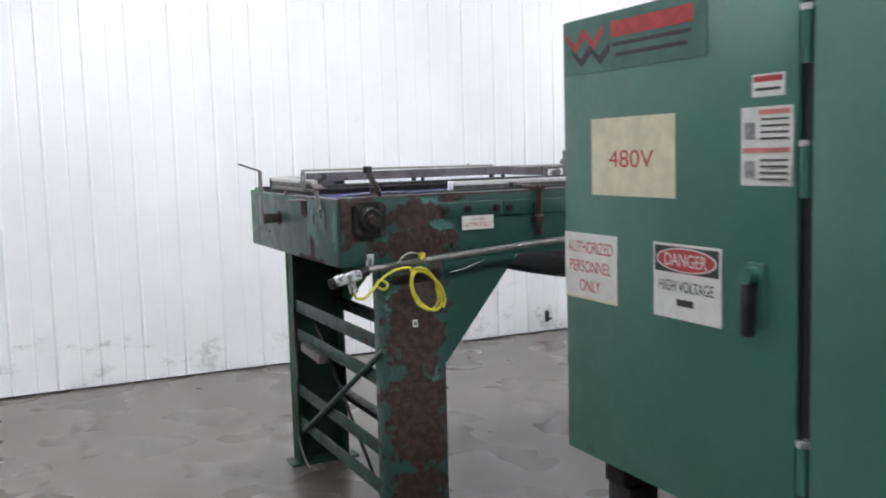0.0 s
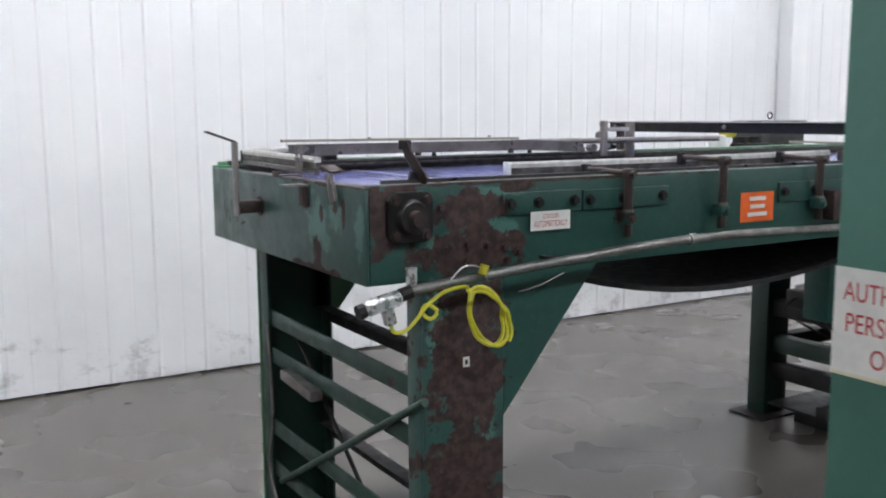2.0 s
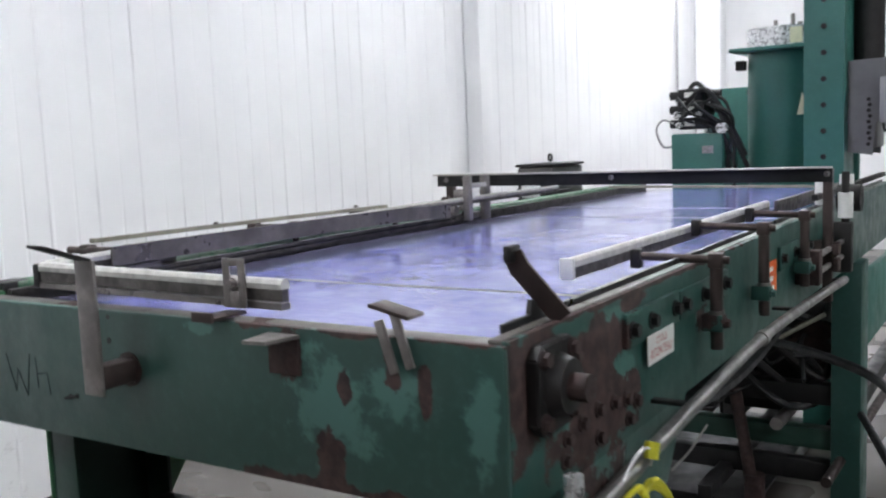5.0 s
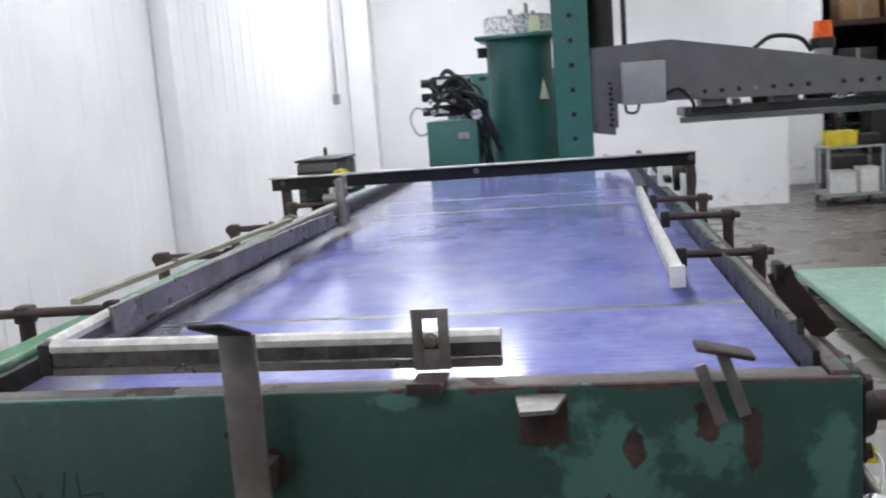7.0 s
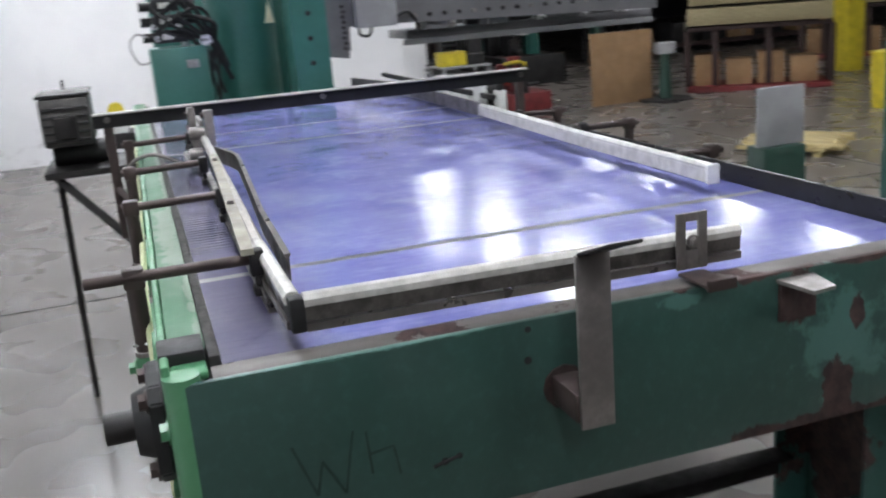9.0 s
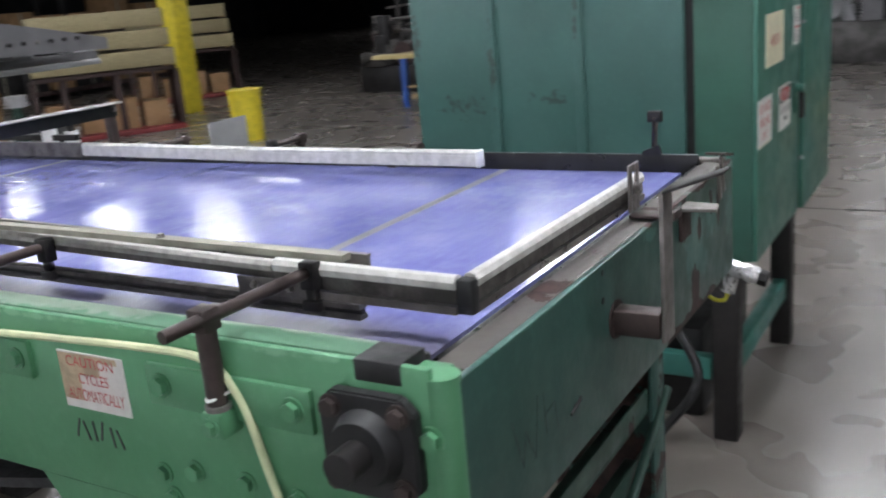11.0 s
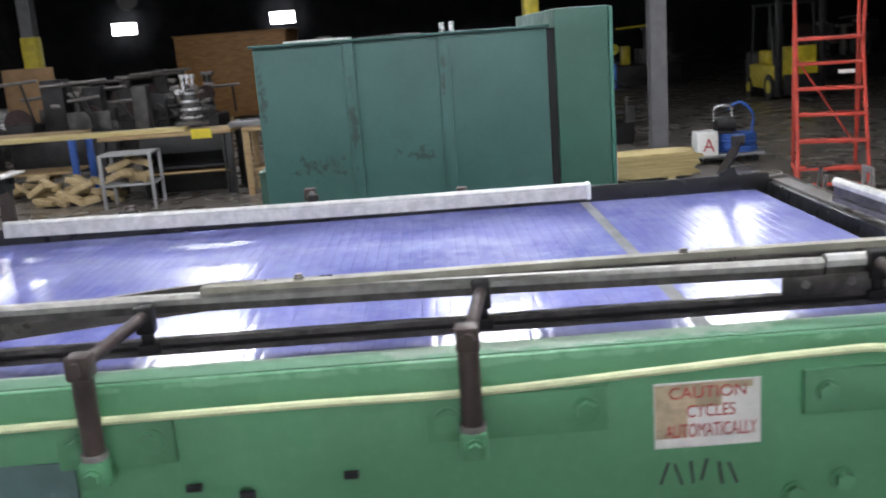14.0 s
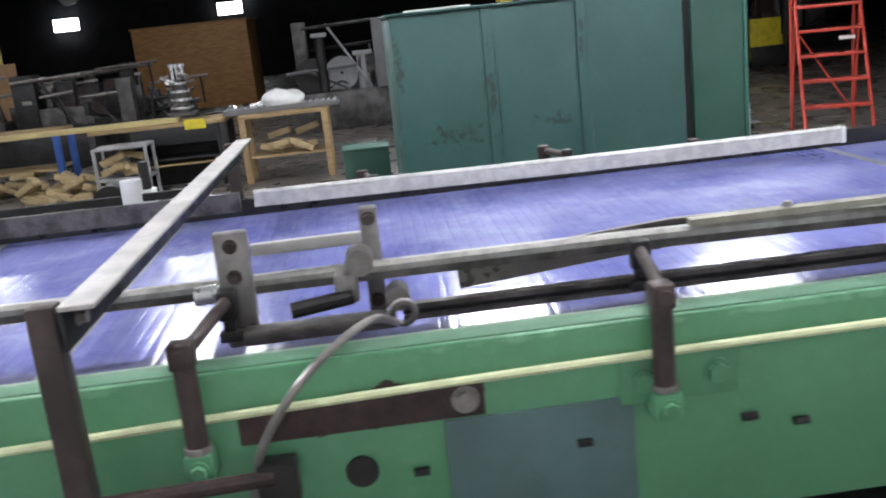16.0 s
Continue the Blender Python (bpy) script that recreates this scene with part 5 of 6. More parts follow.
# ---- behind: lamps and stock of the hall ----
def high_bay(x, y, z=LAMP_Z, lamp="lamp", k=1.0):
    t = thing("high_bay_light", (x, y, z), "white rectangular high-bay ceiling light, switched on; a few are added fill", "ceiling light", "high-bay lights")
    part("housing", join(box(x - 0.62 * k, x + 0.62 * k, y - 0.32, y + 0.32, z + 0.05, z + 0.10, 0.01), box(x - 0.03, x + 0.03, y - 0.32, y + 0.32, z - 0.002, z + 0.0495)), "grey_light", t)
    for s in (-1, 1):
        for q in (-1, 1):
            part("diffuser", box(x + (s * 0.32 - 0.27) * k, x + (s * 0.32 + 0.27) * k, y + q * 0.15 - 0.13, y + q * 0.15 + 0.13, z, z + 0.0495), lamp, t, "glowing tube panel")
    for s in (-0.5 * k, 0.5 * k):
        part("chain", rod((x + s, y, z + 0.10), (x + s, y, 5.6), 0.006, 6), "steel_dark", t)
    return t


for spots, lamp, k in ((LAMPS, "lamp", 1.0), (FAR_LAMPS, "lamp_lowered", 1.0), (DIM_LAMPS, "lamp_dim", 1.0), (SMALL_LAMPS, "lamp_lowered", 0.6)):
    first = high_bay(*spots[0], lamp=lamp, k=k)
    for x, y in spots[1:]:
        copy_thing(first, pose(x, y, LAMP_Z))


def wall_light(x, z):
    t = thing("wall_light", (x, -44.9, z), "white twin-panel light on the far dark wall, switched on", "wall light", "far wall lights")
    part("housing", box(x - 0.62, x + 0.62, -44.999, -44.9, z - 0.31, z + 0.31, 0.02), "grey_light", t)
    for s in (-1, 1):
        for q in (-1, 1):
            part("diffuser", box(x + s * 0.30 - 0.27, x + s * 0.30 + 0.27, -44.8995, -44.86, z + q * 0.145 - 0.12, z + q * 0.145 + 0.12, 0.004), "lamp", t, "glowing tube panel")


for x in (7.9, 15.7, 23.5):
    wall_light(x, 3.40)
t = thing("round_disc", (15.4, -44.9, 4.8), "plain round white disc on the far dark wall", "wall disc")
part("face", rod((15.4, -44.999, 4.8), (15.4, -44.93, 4.8), 0.50, 28), "white_plastic", t)
part("rim", sweep([(15.4 + 0.5 * math.cos(a * math.pi / 14), -44.93, 4.8 + 0.5 * math.sin(a * math.pi / 14)) for a in range(28)], circle(0.03, 6), closed=True, up=(0, 1, 0)), "grey_light", t)


def steel_column(x, y, w, paint, label):
    t = thing("column", (x, y, 0), label, "column", kind="structure")
    part("shaft", join(box(x - w / 2, x + w / 2, y - w / 2, y - w / 2 + 0.015, 0, 5.6), box(x - w / 2, x + w / 2, y + w / 2 - 0.015, y + w / 2, 0, 5.6), box(x - 0.008, x + 0.008, y - w / 2 + 0.0155, y + w / 2 - 0.0155, 0, 5.6)), "grey_paint", t)
    if paint:
        part("guard", box(x - w / 2 - 0.03, x + w / 2 + 0.03, y - w / 2 - 0.03, y + w / 2 + 0.03, 0, 2.6, 0.02), paint, t, "yellow painted lower part")
    return t


steel_column(-2.4, -11.4, 0.24, None, "grey steel building column")
steel_column(13.2, -11.2, 0.34, "yellow_paint", "building column with a yellow painted guard")
steel_column(10.2, -20.0, 0.30, "yellow_paint", "building column with a yellow painted guard")
steel_column(-1.2, -17.0, 0.25, "yellow_paint", "building column with a yellow painted guard")
steel_column(-12.0, -20.0, 0.25, "yellow_paint", "building column with a yellow painted guard")


def step_ladder(x, y, turn):
    t = thing("rolling_ladder", (x, y, 0), "red tubular rolling warehouse ladder with tall handrails", "ladder")
    w, n, rise, go = 0.70, 6, 0.265, 0.20
    tread = [(y - 0.08 - go * k, rise * (k + 1)) for k in range(n)]
    y_top, z_top = tread[-1]
    for s in (-1, 1):
        xs = x + s * w / 2
        part("stile", rod((xs, y, 0.05), (xs, y_top + 0.02, z_top), 0.022), "red_paint", t)
        part("handrail", sweep(spline([(xs, y_top + 0.06, z_top - 0.02), (xs + s * 0.02, y_top + 0.04, z_top + 0.55), (xs + s * 0.02, y_top, z_top + 1.05), (xs + s * 0.02, y_top - 0.30, z_top + 1.15), (xs + s * 0.02, y_top - 0.55, z_top + 1.05)]), circle(0.020, 10)), "red_paint", t)
        part("rear_leg", rod((xs, y_top - 0.42, 0.08), (xs, y_top - 0.42, z_top + 1.05), 0.022), "red_paint", t)
        part("base_bar", rod((xs, y, 0.10), (xs, y_top - 0.42, 0.10), 0.022), "red_paint", t)
        part("side_brace", rod((xs, y_top - 0.42, 0.12), (xs, y_top + 0.02, z_top - 0.05), 0.016), "red_paint", t)
        part("wheel", rod((xs - 0.02, y_top - 0.42, 0.06), (xs + 0.02, y_top - 0.42, 0.06), 0.06, 16), "black", t)
        part("foot", rod((xs, y, 0.0), (xs, y, 0.06), 0.03, 12), "black", t)
    for yy, z in tread:
        part("tread", box(x - w / 2 + 0.01, x + w / 2 - 0.01, yy - 0.09, yy + 0.09, z - 0.016, z + 0.016, 0.005), "red_paint", t)
    part("platform", box(x - w / 2 + 0.01, x + w / 2 - 0.01, y_top - 0.42, y_top - 0.0905, z_top - 0.016, z_top + 0.016, 0.005), "red_paint", t)
    part("back_rail", rod((x - w / 2, y_top - 0.42, z_top + 0.6), (x + w / 2, y_top - 0.42, z_top + 0.6), 0.016), "red_paint", t)
    part("brace", rod((x - w / 2, y_top - 0.44, 0.3), (x + w / 2, y_top - 0.44, 1.4), 0.013), "red_paint", t)
    part("base_bar", rod((x - w / 2, y, 0.1), (x + w / 2, y, 0.1), 0.02), "red_paint", t)
    part("white_tag", box(x - 0.25, x - 0.08, y_top + 0.32, y_top + 0.34, z_top - 0.38, z_top - 0.34), "sign_white", t)
    t.rotation_euler = (0, 0, radians(turn))


step_ladder(-3.22, -7.15, -19)


def pallet(x, y, turn, label, frame, deck, lx=1.05, ly=0.9):
    t = thing("pallet", (x, y, 0), label, "pallet")
    for s in (-1, 0, 1):
        part("stringer", box(x - lx / 2, x + lx / 2, y + s * (ly / 2 - 0.03) - 0.03, y + s * (ly / 2 - 0.03) + 0.03, 0.02, 0.115, 0.004), frame, t)
        part("bottom_board", box(x + s * (lx / 2 - 0.06) - 0.05, x + s * (lx / 2 - 0.06) + 0.05, y - ly / 2, y + ly / 2, 0.0, 0.0195, 0.002), frame, t)
    for k in range(7):
        c = x - lx / 2 + 0.05 + k * (lx - 0.1) / 6
        part("deck_board", box(c - 0.045, c + 0.045, y - ly / 2, y + ly / 2, 0.1155, 0.135, 0.002), deck, t)
    t.rotation_euler = (0, 0, radians(turn))
    return t


pallet(-2.0, -6.75, 4, "blue-framed pallet with bare grey deck boards", "blue_paint", "slat_grey")


def lumber_pile(x, y, w, rows, layers, turn, label, seed):
    random.seed(seed)
    t = thing("lumber_pile", (x, y, 0), label, "lumber")
    for q in (-0.35, 0.35):
        part("bearer", box(x + q * w - 0.05, x + q * w + 0.05, y - rows * 0.05, y + rows * 0.05, 0, 0.06, 0.004), "lumber", t)
    for k in range(layers):
        for r in range(rows):
            o = random.uniform(-0.08, 0.08)
            yy = y + (r - rows / 2 + 0.5) * 0.105
            part("board", box(x - w / 2 + o, x + w / 2 + o, yy - 0.048, yy + 0.048, 0.0605 + k * 0.042, 0.0985 + k * 0.042, 0.003), "lumber", t)
    t.rotation_euler = (0, 0, radians(turn))


lumber_pile(-1.15, -8.9, 2.1, 5, 7, 2, "stack of fresh yellow lumber on bearers", 2)
lumber_pile(7.3, -5.4, 0.95, 8, 2, 35, "low stack of pale yellow boards on the floor", 3)


def clutter(name, x, y, w, d, h, label, mats, seed, category="machinery", z=0.0, count=9):
    """Old machinery: a framed body with housings, cylinders, pipes and handles stacked on it."""
    random.seed(seed)
    t = thing(name, (x, y, z), label, category)
    part("plinth", box(x - w / 2, x + w / 2, y - d / 2, y + d / 2, z, z + h * 0.35, 0.02), mats[0], t)
    for k in range(count):
        m = mats[k % len(mats)]
        cx, cy = x + random.uniform(-0.42, 0.42) * w, y + random.uniform(-0.2, 0.45) * d
        bw, z0 = random.uniform(0.10, 0.26) * w, z + h * 0.3505
        z1 = z + h * random.uniform(0.5, 1.0)
        if k % 5 == 0:
            part("housing", box(cx - bw / 2, cx + bw / 2, cy - bw / 2, cy + bw / 2, z0, z1, 0.02), m, t)
        elif k % 5 == 1:
            part("cylinder", rod((cx, cy, z0), (cx, cy, z1), bw * 0.2, 14), m, t)
            part("cap", box(cx - bw * 0.3, cx + bw * 0.3, cy - bw * 0.25, cy + bw * 0.25, z1, z1 + 0.08, 0.015), mats[-1], t)
        elif k % 5 == 2:
            part("wheel", rod((cx, cy + d * 0.1, (z0 + z1) / 2), (cx, cy + d * 0.1 + 0.06, (z0 + z1) / 2), bw * 0.5, 18), m, t)
            part("axle", rod((cx, cy - d * 0.2, (z0 + z1) / 2), (cx, cy + d * 0.1 + 0.10, (z0 + z1) / 2), 0.03, 10), "machine_dark", t)
        elif k % 5 == 3:
            part("strut", rod((cx - bw, cy, z0), (cx + bw * random.uniform(-1, 1), cy, z1), 0.025, 8), m, t)
            part("cross_tube", rod((cx - bw * 1.3, cy + 0.04, z1), (cx + bw * 1.3, cy + 0.04, z1 - 0.05), 0.03, 8), mats[(k + 1) % len(mats)], t)
        else:
            part("panel", box(cx - bw * 0.7, cx + bw * 0.7, cy + d * 0.1, cy + d * 0.1 + 0.03, z0, z0 + (z1 - z0) * 0.6, 0.006), mats[(k + 2) % len(mats)], t)
            part("hose", sweep(spline([(cx - bw, cy + 0.2, z0 + 0.05), (cx - bw * 0.3, cy + 0.25, z0 + 0.16), (cx + bw * 0.6, cy + 0.2, z0 + 0.03)]), circle(0.018, 6)), "black", t)
    return t


def bench(x0, x1, y0, y1, h, top, leg, label, shelf=True):
    t = thing("workbench", ((x0 + x1) / 2, (y0 + y1) / 2, 0), label, "workbench")
    part("top", box(x0, x1, y0, y1, h - 0.05, h, 0.006), top, t)
    for x in (x0 + 0.05, x1 - 0.05):
        for y in (y0 + 0.05, y1 - 0.05):
            part("leg", box(x - 0.045, x + 0.045, y - 0.045, y + 0.045, 0, h - 0.0505, 0.005), leg, t)
    if shelf:
        part("shelf", box(x0 + 0.1, x1 - 0.1, y0 + 0.02, y1 - 0.02, h * 0.36, h * 0.36 + 0.03, 0.004), top, t)
    return t


# row of benches on the far side of the aisle
bench(6.3, 8.3, -12.2, -11.4, 0.92, "bench_wood", "blue_paint", "wooden bench on blue steel legs")
bench(3.75, 5.6, -11.2, -10.4, 0.90, "bench_wood", "machine_dark", "long bench with a raw board top and a black steel stand")
bench(2.35, 3.55, -10.8, -10.1, 0.92, "bench_wood", "bench_wood", "pale wooden bench with a lower shelf")
t = thing("long_plank", (5.6, -10.6, 0.9), "long raw plank lying on the benches", "plank")
part("board", box(4.4, 8.2, -10.75, -10.45, 0.905, 0.965, 0.004), "lumber", t)
t = thing("roller_track", (3.0, -10.4, 0.92), "grey gravity roller track lying on the bench", "roller conveyor")
for y in (-10.72, -10.3):
    part("rail", box(2.2, 3.75, y - 0.015, y + 0.015, 0.925, 0.995, 0.003), "grey_paint", t)
for k in range(18):
    part("roller", rod((2.25 + 0.085 * k, -10.70, 0.985), (2.25 + 0.085 * k, -10.32, 0.985), 0.022, 10), "aluminium", t)
t = thing("cover_cloth", (2.9, -10.5, 1.0), "crumpled pale plastic cover", "cover")
bm = bmesh.new()
bmesh.ops.create_uvsphere(bm, u_segments=18, v_segments=10, radius=1, matrix=Matrix.Translation((2.95, -10.6, 1.05)) @ Matrix.Diagonal((0.30, 0.2, 0.14, 1)))
for v in bm.verts:
    v.co += Vector((0, 0, 0.05 * noise.noise(v.co * 6)))
part("sheet", bm, "white_plastic", t)
t = thing("yellow_tag", (4.15, -10.395, 0.8), "bright yellow paper tag hanging on the bench", "tag")
part("sheet", box(4.02, 4.30, -10.399, -10.390, 0.80, 0.93), "yellow_paint", t)
t = thing("shelf_cart", (5.05, -9.9, 0), "small grey steel shelf cart with wood offcuts", "cart")
for x in (4.72, 5.38):
    for y in (-10.2, -9.75):
        part("post", box(x - 0.02, x + 0.02, y - 0.02, y + 0.02, 0, 0.72, 0.003), "grey_light", t)
for z in (0.30, 0.70):
    part("shelf", box(4.70, 5.40, -10.22, -9.73, z, z + 0.03, 0.004), "grey_light", t)


def offcuts(x, y, z, n, spread, seed):
    random.seed(seed)
    t = thing("wood_offcuts", (x, y, z), "heap of pale sawn wood offcuts", "wood offcuts")
    for k in range(n):
        a = Matrix.Rotation(random.uniform(-0.6, 0.6), 4, "Z") @ Matrix.Rotation(random.uniform(-0.5, 0.5), 4, "Y")
        cx, cy, cz = x + random.uniform(-spread, spread), y + random.uniform(-0.25, 0.25), z + 0.05 + random.uniform(0, 0.34) * (1 - k / n)
        part("block", box(cx - 0.16, cx + 0.16, cy - 0.05, cy + 0.05, cz - 0.04, cz + 0.04, 0.004, turn=a), "offcut_wood", t)


offcuts(6.0, -10.6, 0, 34, 0.55, 11)
offcuts(7.4, -11.6, 0, 30, 0.6, 12)
offcuts(5.05, -9.97, 0.33, 10, 0.2, 13)
offcuts(2.95, -10.4, 0.36, 8, 0.35, 14)

t = thing("plywood_crate", (6.4, -25.0, 0), "big brown plywood crate", "crate")
part("front", box(4.90, 8.05, -24.55, -24.5, 0.12, 2.42, 0.01), "plywood", t)
part("side", box(4.90, 4.95, -27.0, -24.5501, 0.12, 2.42, 0.01), "plywood", t)
part("side", box(8.00, 8.05, -27.0, -24.5501, 0.12, 2.42, 0.01), "plywood", t)
part("lid", box(4.85, 8.10, -27.0, -24.48, 2.4205, 2.47, 0.01), "plywood", t)
for x in (5.4, 6.7, 8.1):
    part("skid", box(x - 0.07, x + 0.07, -27, -24.5, 0, 0.1195, 0.01), "bench_wood", t)
dark = ["machine_dark", "machine_steel", "rust", "machine_dark", "steel_grey"]
clutter("assembly_machine", 4.9, -12.0, 1.0, 0.9, 1.75, "chrome and steel machine head standing behind the bench", ["machine_dark", "machine_steel", "machine_dark"], 21, count=14)
clutter("filling_machine", 2.0, -16.5, 2.6, 1.2, 2.1, "stainless packaging machine with a white guard", ["machine_steel", "grey_paint", "machine_dark", "grey_light"], 22, count=14)
clutter("old_machine", 7.6, -15.0, 2.0, 1.2, 1.7, "dark used machine among the stock", dark, 23, count=30)
clutter("old_machine", 9.8, -14.2, 1.8, 1.2, 1.5, "dark used machine among the stock", dark, 24, count=30)
clutter("old_machine", 11.3, -17.5, 2.2, 1.2, 1.8, "dark used machine among the stock", dark, 25, count=30)
clutter("old_machine", 6.9, -19.0, 2.4, 1.2, 1.7, "dark used machine among the stock", dark, 26, count=30)
t = thing("frame_stand", (-0.9, -13.0, 0), "pale steel frame stand with a white panel and a drawer", "stand")
for x in (-0.36, -1.42):
    for y in (-12.8, -13.4):
        part("post", box(x - 0.03, x + 0.03, y - 0.03, y + 0.03, 0, 1.22, 0.004), "worn_grey", t)
part("top", box(-1.50, -0.28, -13.5, -12.7, 1.2205, 1.28, 0.006), "worn_grey", t)
part("mid_post", box(-0.98, -0.92, -12.83, -12.77, 0.0, 1.22, 0.004), "worn_grey", t)
part("panel", box(-0.88, -0.45, -12.80, -12.77, 0.35, 1.0, 0.006), "grey_light", t, "light grey panel")
part("shelf", box(-1.39, -0.39, -13.37, -12.84, 0.30, 0.33, 0.004), "grey_paint", t)
part("drawer", box(-1.36, -1.02, -13.3, -12.80, 0.75, 1.05, 0.008), "machine_dark", t)
part("red_cap", box(-1.30, -1.18, -12.80, -12.76, 0.42, 0.55, 0.006), "red_paint", t)
clutter("old_machine", -1.9, -12.9, 0.8, 0.7, 1.0, "dark used machine beside the stand", ["machine_dark", "black", "machine_steel"], 27, count=9)
clutter("old_machine", -1.2, -15.0, 2.2, 1.2, 2.2, "dark machine with blue boxes on top", ["machine_dark", "machine_steel", "blue_paint"], 28, count=12)
t = thing("lift_truck", (-7.2, -18.6, 0), "yellow and black fork-lift truck with an overhead guard", "lift truck")
part("chassis", box(-7.75, -6.65, -19.9, -18.3, 0.22, 0.75, 0.05), "yellow_paint", t)
part("counterweight", box(-7.7, -6.7, -20.4, -19.9005, 0.25, 1.05, 0.10), "machine_dark", t)
part("hood", box(-7.55, -6.85, -19.85, -19.2, 0.7505, 1.05, 0.05), "yellow_paint", t)
part("seat", box(-7.4, -7.0, -19.6, -19.1, 1.0505, 1.18, 0.04), "black", t)
part("backrest", box(-7.4, -7.0, -19.68, -19.6005, 1.10, 1.60, 0.03), "black", t)
for x in (-7.68, -6.72):
    part("guard_post", rod((x, -18.45, 0.75), (x, -18.75, 2.05), 0.035), "black", t)
    part("guard_post", rod((x, -19.85, 1.0), (x, -19.75, 2.05), 0.035), "black", t)
    part("mast_rail", box(x - 0.06, x + 0.06, -18.28, -18.12, 0.08, 2.3, 0.01), "machine_dark", t)
    part("fork", box(x + (0.28 if x < -7 else -0.40), x + (0.40 if x < -7 else -0.28), -18.1, -17.0, 0.04, 0.09, 0.01), "machine_dark", t)
    w = part("wheel", rod((x - 0.10, -18.55, 0.28), (x + 0.10, -18.55, 0.28), 0.28, 22), "black", t)
    part("rim", rod((x - 0.105, -18.55, 0.28), (x + 0.105, -18.55, 0.28), 0.15, 18), "yellow_paint", w)
    w = part("wheel", rod((x - 0.09, -19.9, 0.22), (x + 0.09, -19.9, 0.22), 0.22, 22), "black", t)
    part("rim", rod((x - 0.095, -19.9, 0.22), (x + 0.095, -19.9, 0.22), 0.12, 18), "yellow_paint", w)
part("guard_roof", box(-7.72, -6.68, -19.8, -18.7, 2.05, 2.10, 0.02), "black", t)
part("carriage", box(-7.6, -6.8, -18.118, -18.06, 0.10, 0.55, 0.01), "machine_dark", t)
part("front_plate", box(-7.6, -6.8, -18.40, -18.2905, 0.35, 1.15, 0.02), "yellow_paint", t)
clutter("old_machine", -10.5, -24.0, 2.5, 1.5, 1.8, "dark used machine in the far hall", dark, 30, count=12)
clutter("old_machine", -5.5, -27.0, 2.5, 1.5, 1.8, "dark used machine in the far hall", ["machine_dark", "yellow_paint", "machine_steel"], 31, count=12)
clutter("old_machine", 16.0, -4.6, 1.6, 1.4, 1.5, "dark used machine near the end wall", dark, 32, count=12)
clutter("old_machine", 18.0, -6.5, 2.4, 1.4, 1.7, "dark used machine near the end wall", ["machine_dark", "machine_teal", "machine_steel"], 33, count=12)
clutter("red_pump", 13.0, -4.6, 0.75, 0.7, 0.95, "red wheeled pump unit with a yellow cap", ["dark_red", "machine_dark", "red_paint", "machine_dark", "yellow_paint"], 34, "pump", count=9)
def chrome_head(x, y, z):
    """A small polished machine head: stacked collars, valves, studs and a base plate."""
    random.seed(77)
    t = thing("chrome_head", (x, y, z), "polished steel valve head standing on the bench", "machine part")
    part("base", box(x - 0.20, x + 0.20, y - 0.15, y + 0.15, z, z + 0.05, 0.008), "machine_steel", t)
    part("body", rod((x, y, z + 0.05), (x, y, z + 0.50), 0.13, 24, r2=0.10), "machine_steel", t)
    for k in range(4):
        part("collar", rod((x, y, z + 0.10 + 0.11 * k), (x, y, z + 0.13 + 0.11 * k), 0.16 - 0.012 * k, 20), "aluminium", t)
    for k in range(14):
        a, h = random.uniform(0, 6.28), z + random.uniform(0.08, 0.55)
        p = Vector((x + 0.12 * math.cos(a), y + 0.12 * math.sin(a), h))
        q = p + Vector((0.12 * math.cos(a), 0.12 * math.sin(a), random.uniform(-0.03, 0.06)))
        part("valve", rod(p, q, random.uniform(0.018, 0.04), 10), random.choice(("aluminium", "machine_dark", "steel_grey")), t)
    for k in (-1, 0, 1):
        part("stud", rod((x + 0.07 * k, y, z + 0.50), (x + 0.07 * k, y, z + 0.66), 0.022, 10), "aluminium", t)
        part("cap", rod((x + 0.07 * k, y, z + 0.66), (x + 0.07 * k, y, z + 0.70), 0.040, 12), "aluminium", t)


chrome_head(4.35, -10.75, 0.966)
t = thing("black_stand", (4.6, -10.35, 0), "black steel stand with a deep open shelf under the bench", "stand")
part("back", box(3.9, 5.0, -10.95, -10.93, 0.0, 0.849, 0.004), "black", t)
part("shelf", box(3.9, 5.0, -10.9295, -10.42, 0.40, 0.43, 0.004), "black", t)
part("side", box(3.86, 3.8995, -10.95, -10.42, 0.0, 0.849, 0.004), "black", t)
part("side", box(5.0005, 5.04, -10.95, -10.42, 0.0, 0.849, 0.004), "black", t)
part("apron", box(3.9, 5.0, -10.4195, -10.405, 0.62, 0.849, 0.004), "black", t)
t = thing("cork_panel", (9.6, -19.0, 0), "tan fibreboard panel leaning among the machines", "panel")
part("board", box(9.0, 10.1, -18.0, -17.95, 0.0, 1.9, 0.005), "cardboard", t)

t = thing("green_beam_frame", (17.0, -6.0, 0), "dark green steel frame with a white bottle hanging from its beam", "machine frame")
part("beam", box(16.9, 17.1, -8.2, -4.3, 1.22, 1.42, 0.008), "leg_back", t)
for y in (-4.5, -8.0):
    part("post", box(16.92, 17.08, y - 0.08, y + 0.08, 0, 1.2195, 0.006), "leg_back", t)
part("bottle", rod((16.85, -6.3, 1.02), (16.85, -6.3, 1.28), 0.09, 16), "white_plastic", t, "white plastic bottle")
part("hook", rod((16.87, -6.3, 1.27), (16.93, -6.3, 1.40), 0.012, 8), "steel_dark", t)
t = thing("tool_cart", (13.1, -3.6, 0), "grey two-shelf cart loaded with yellow and white boxes", "cart")
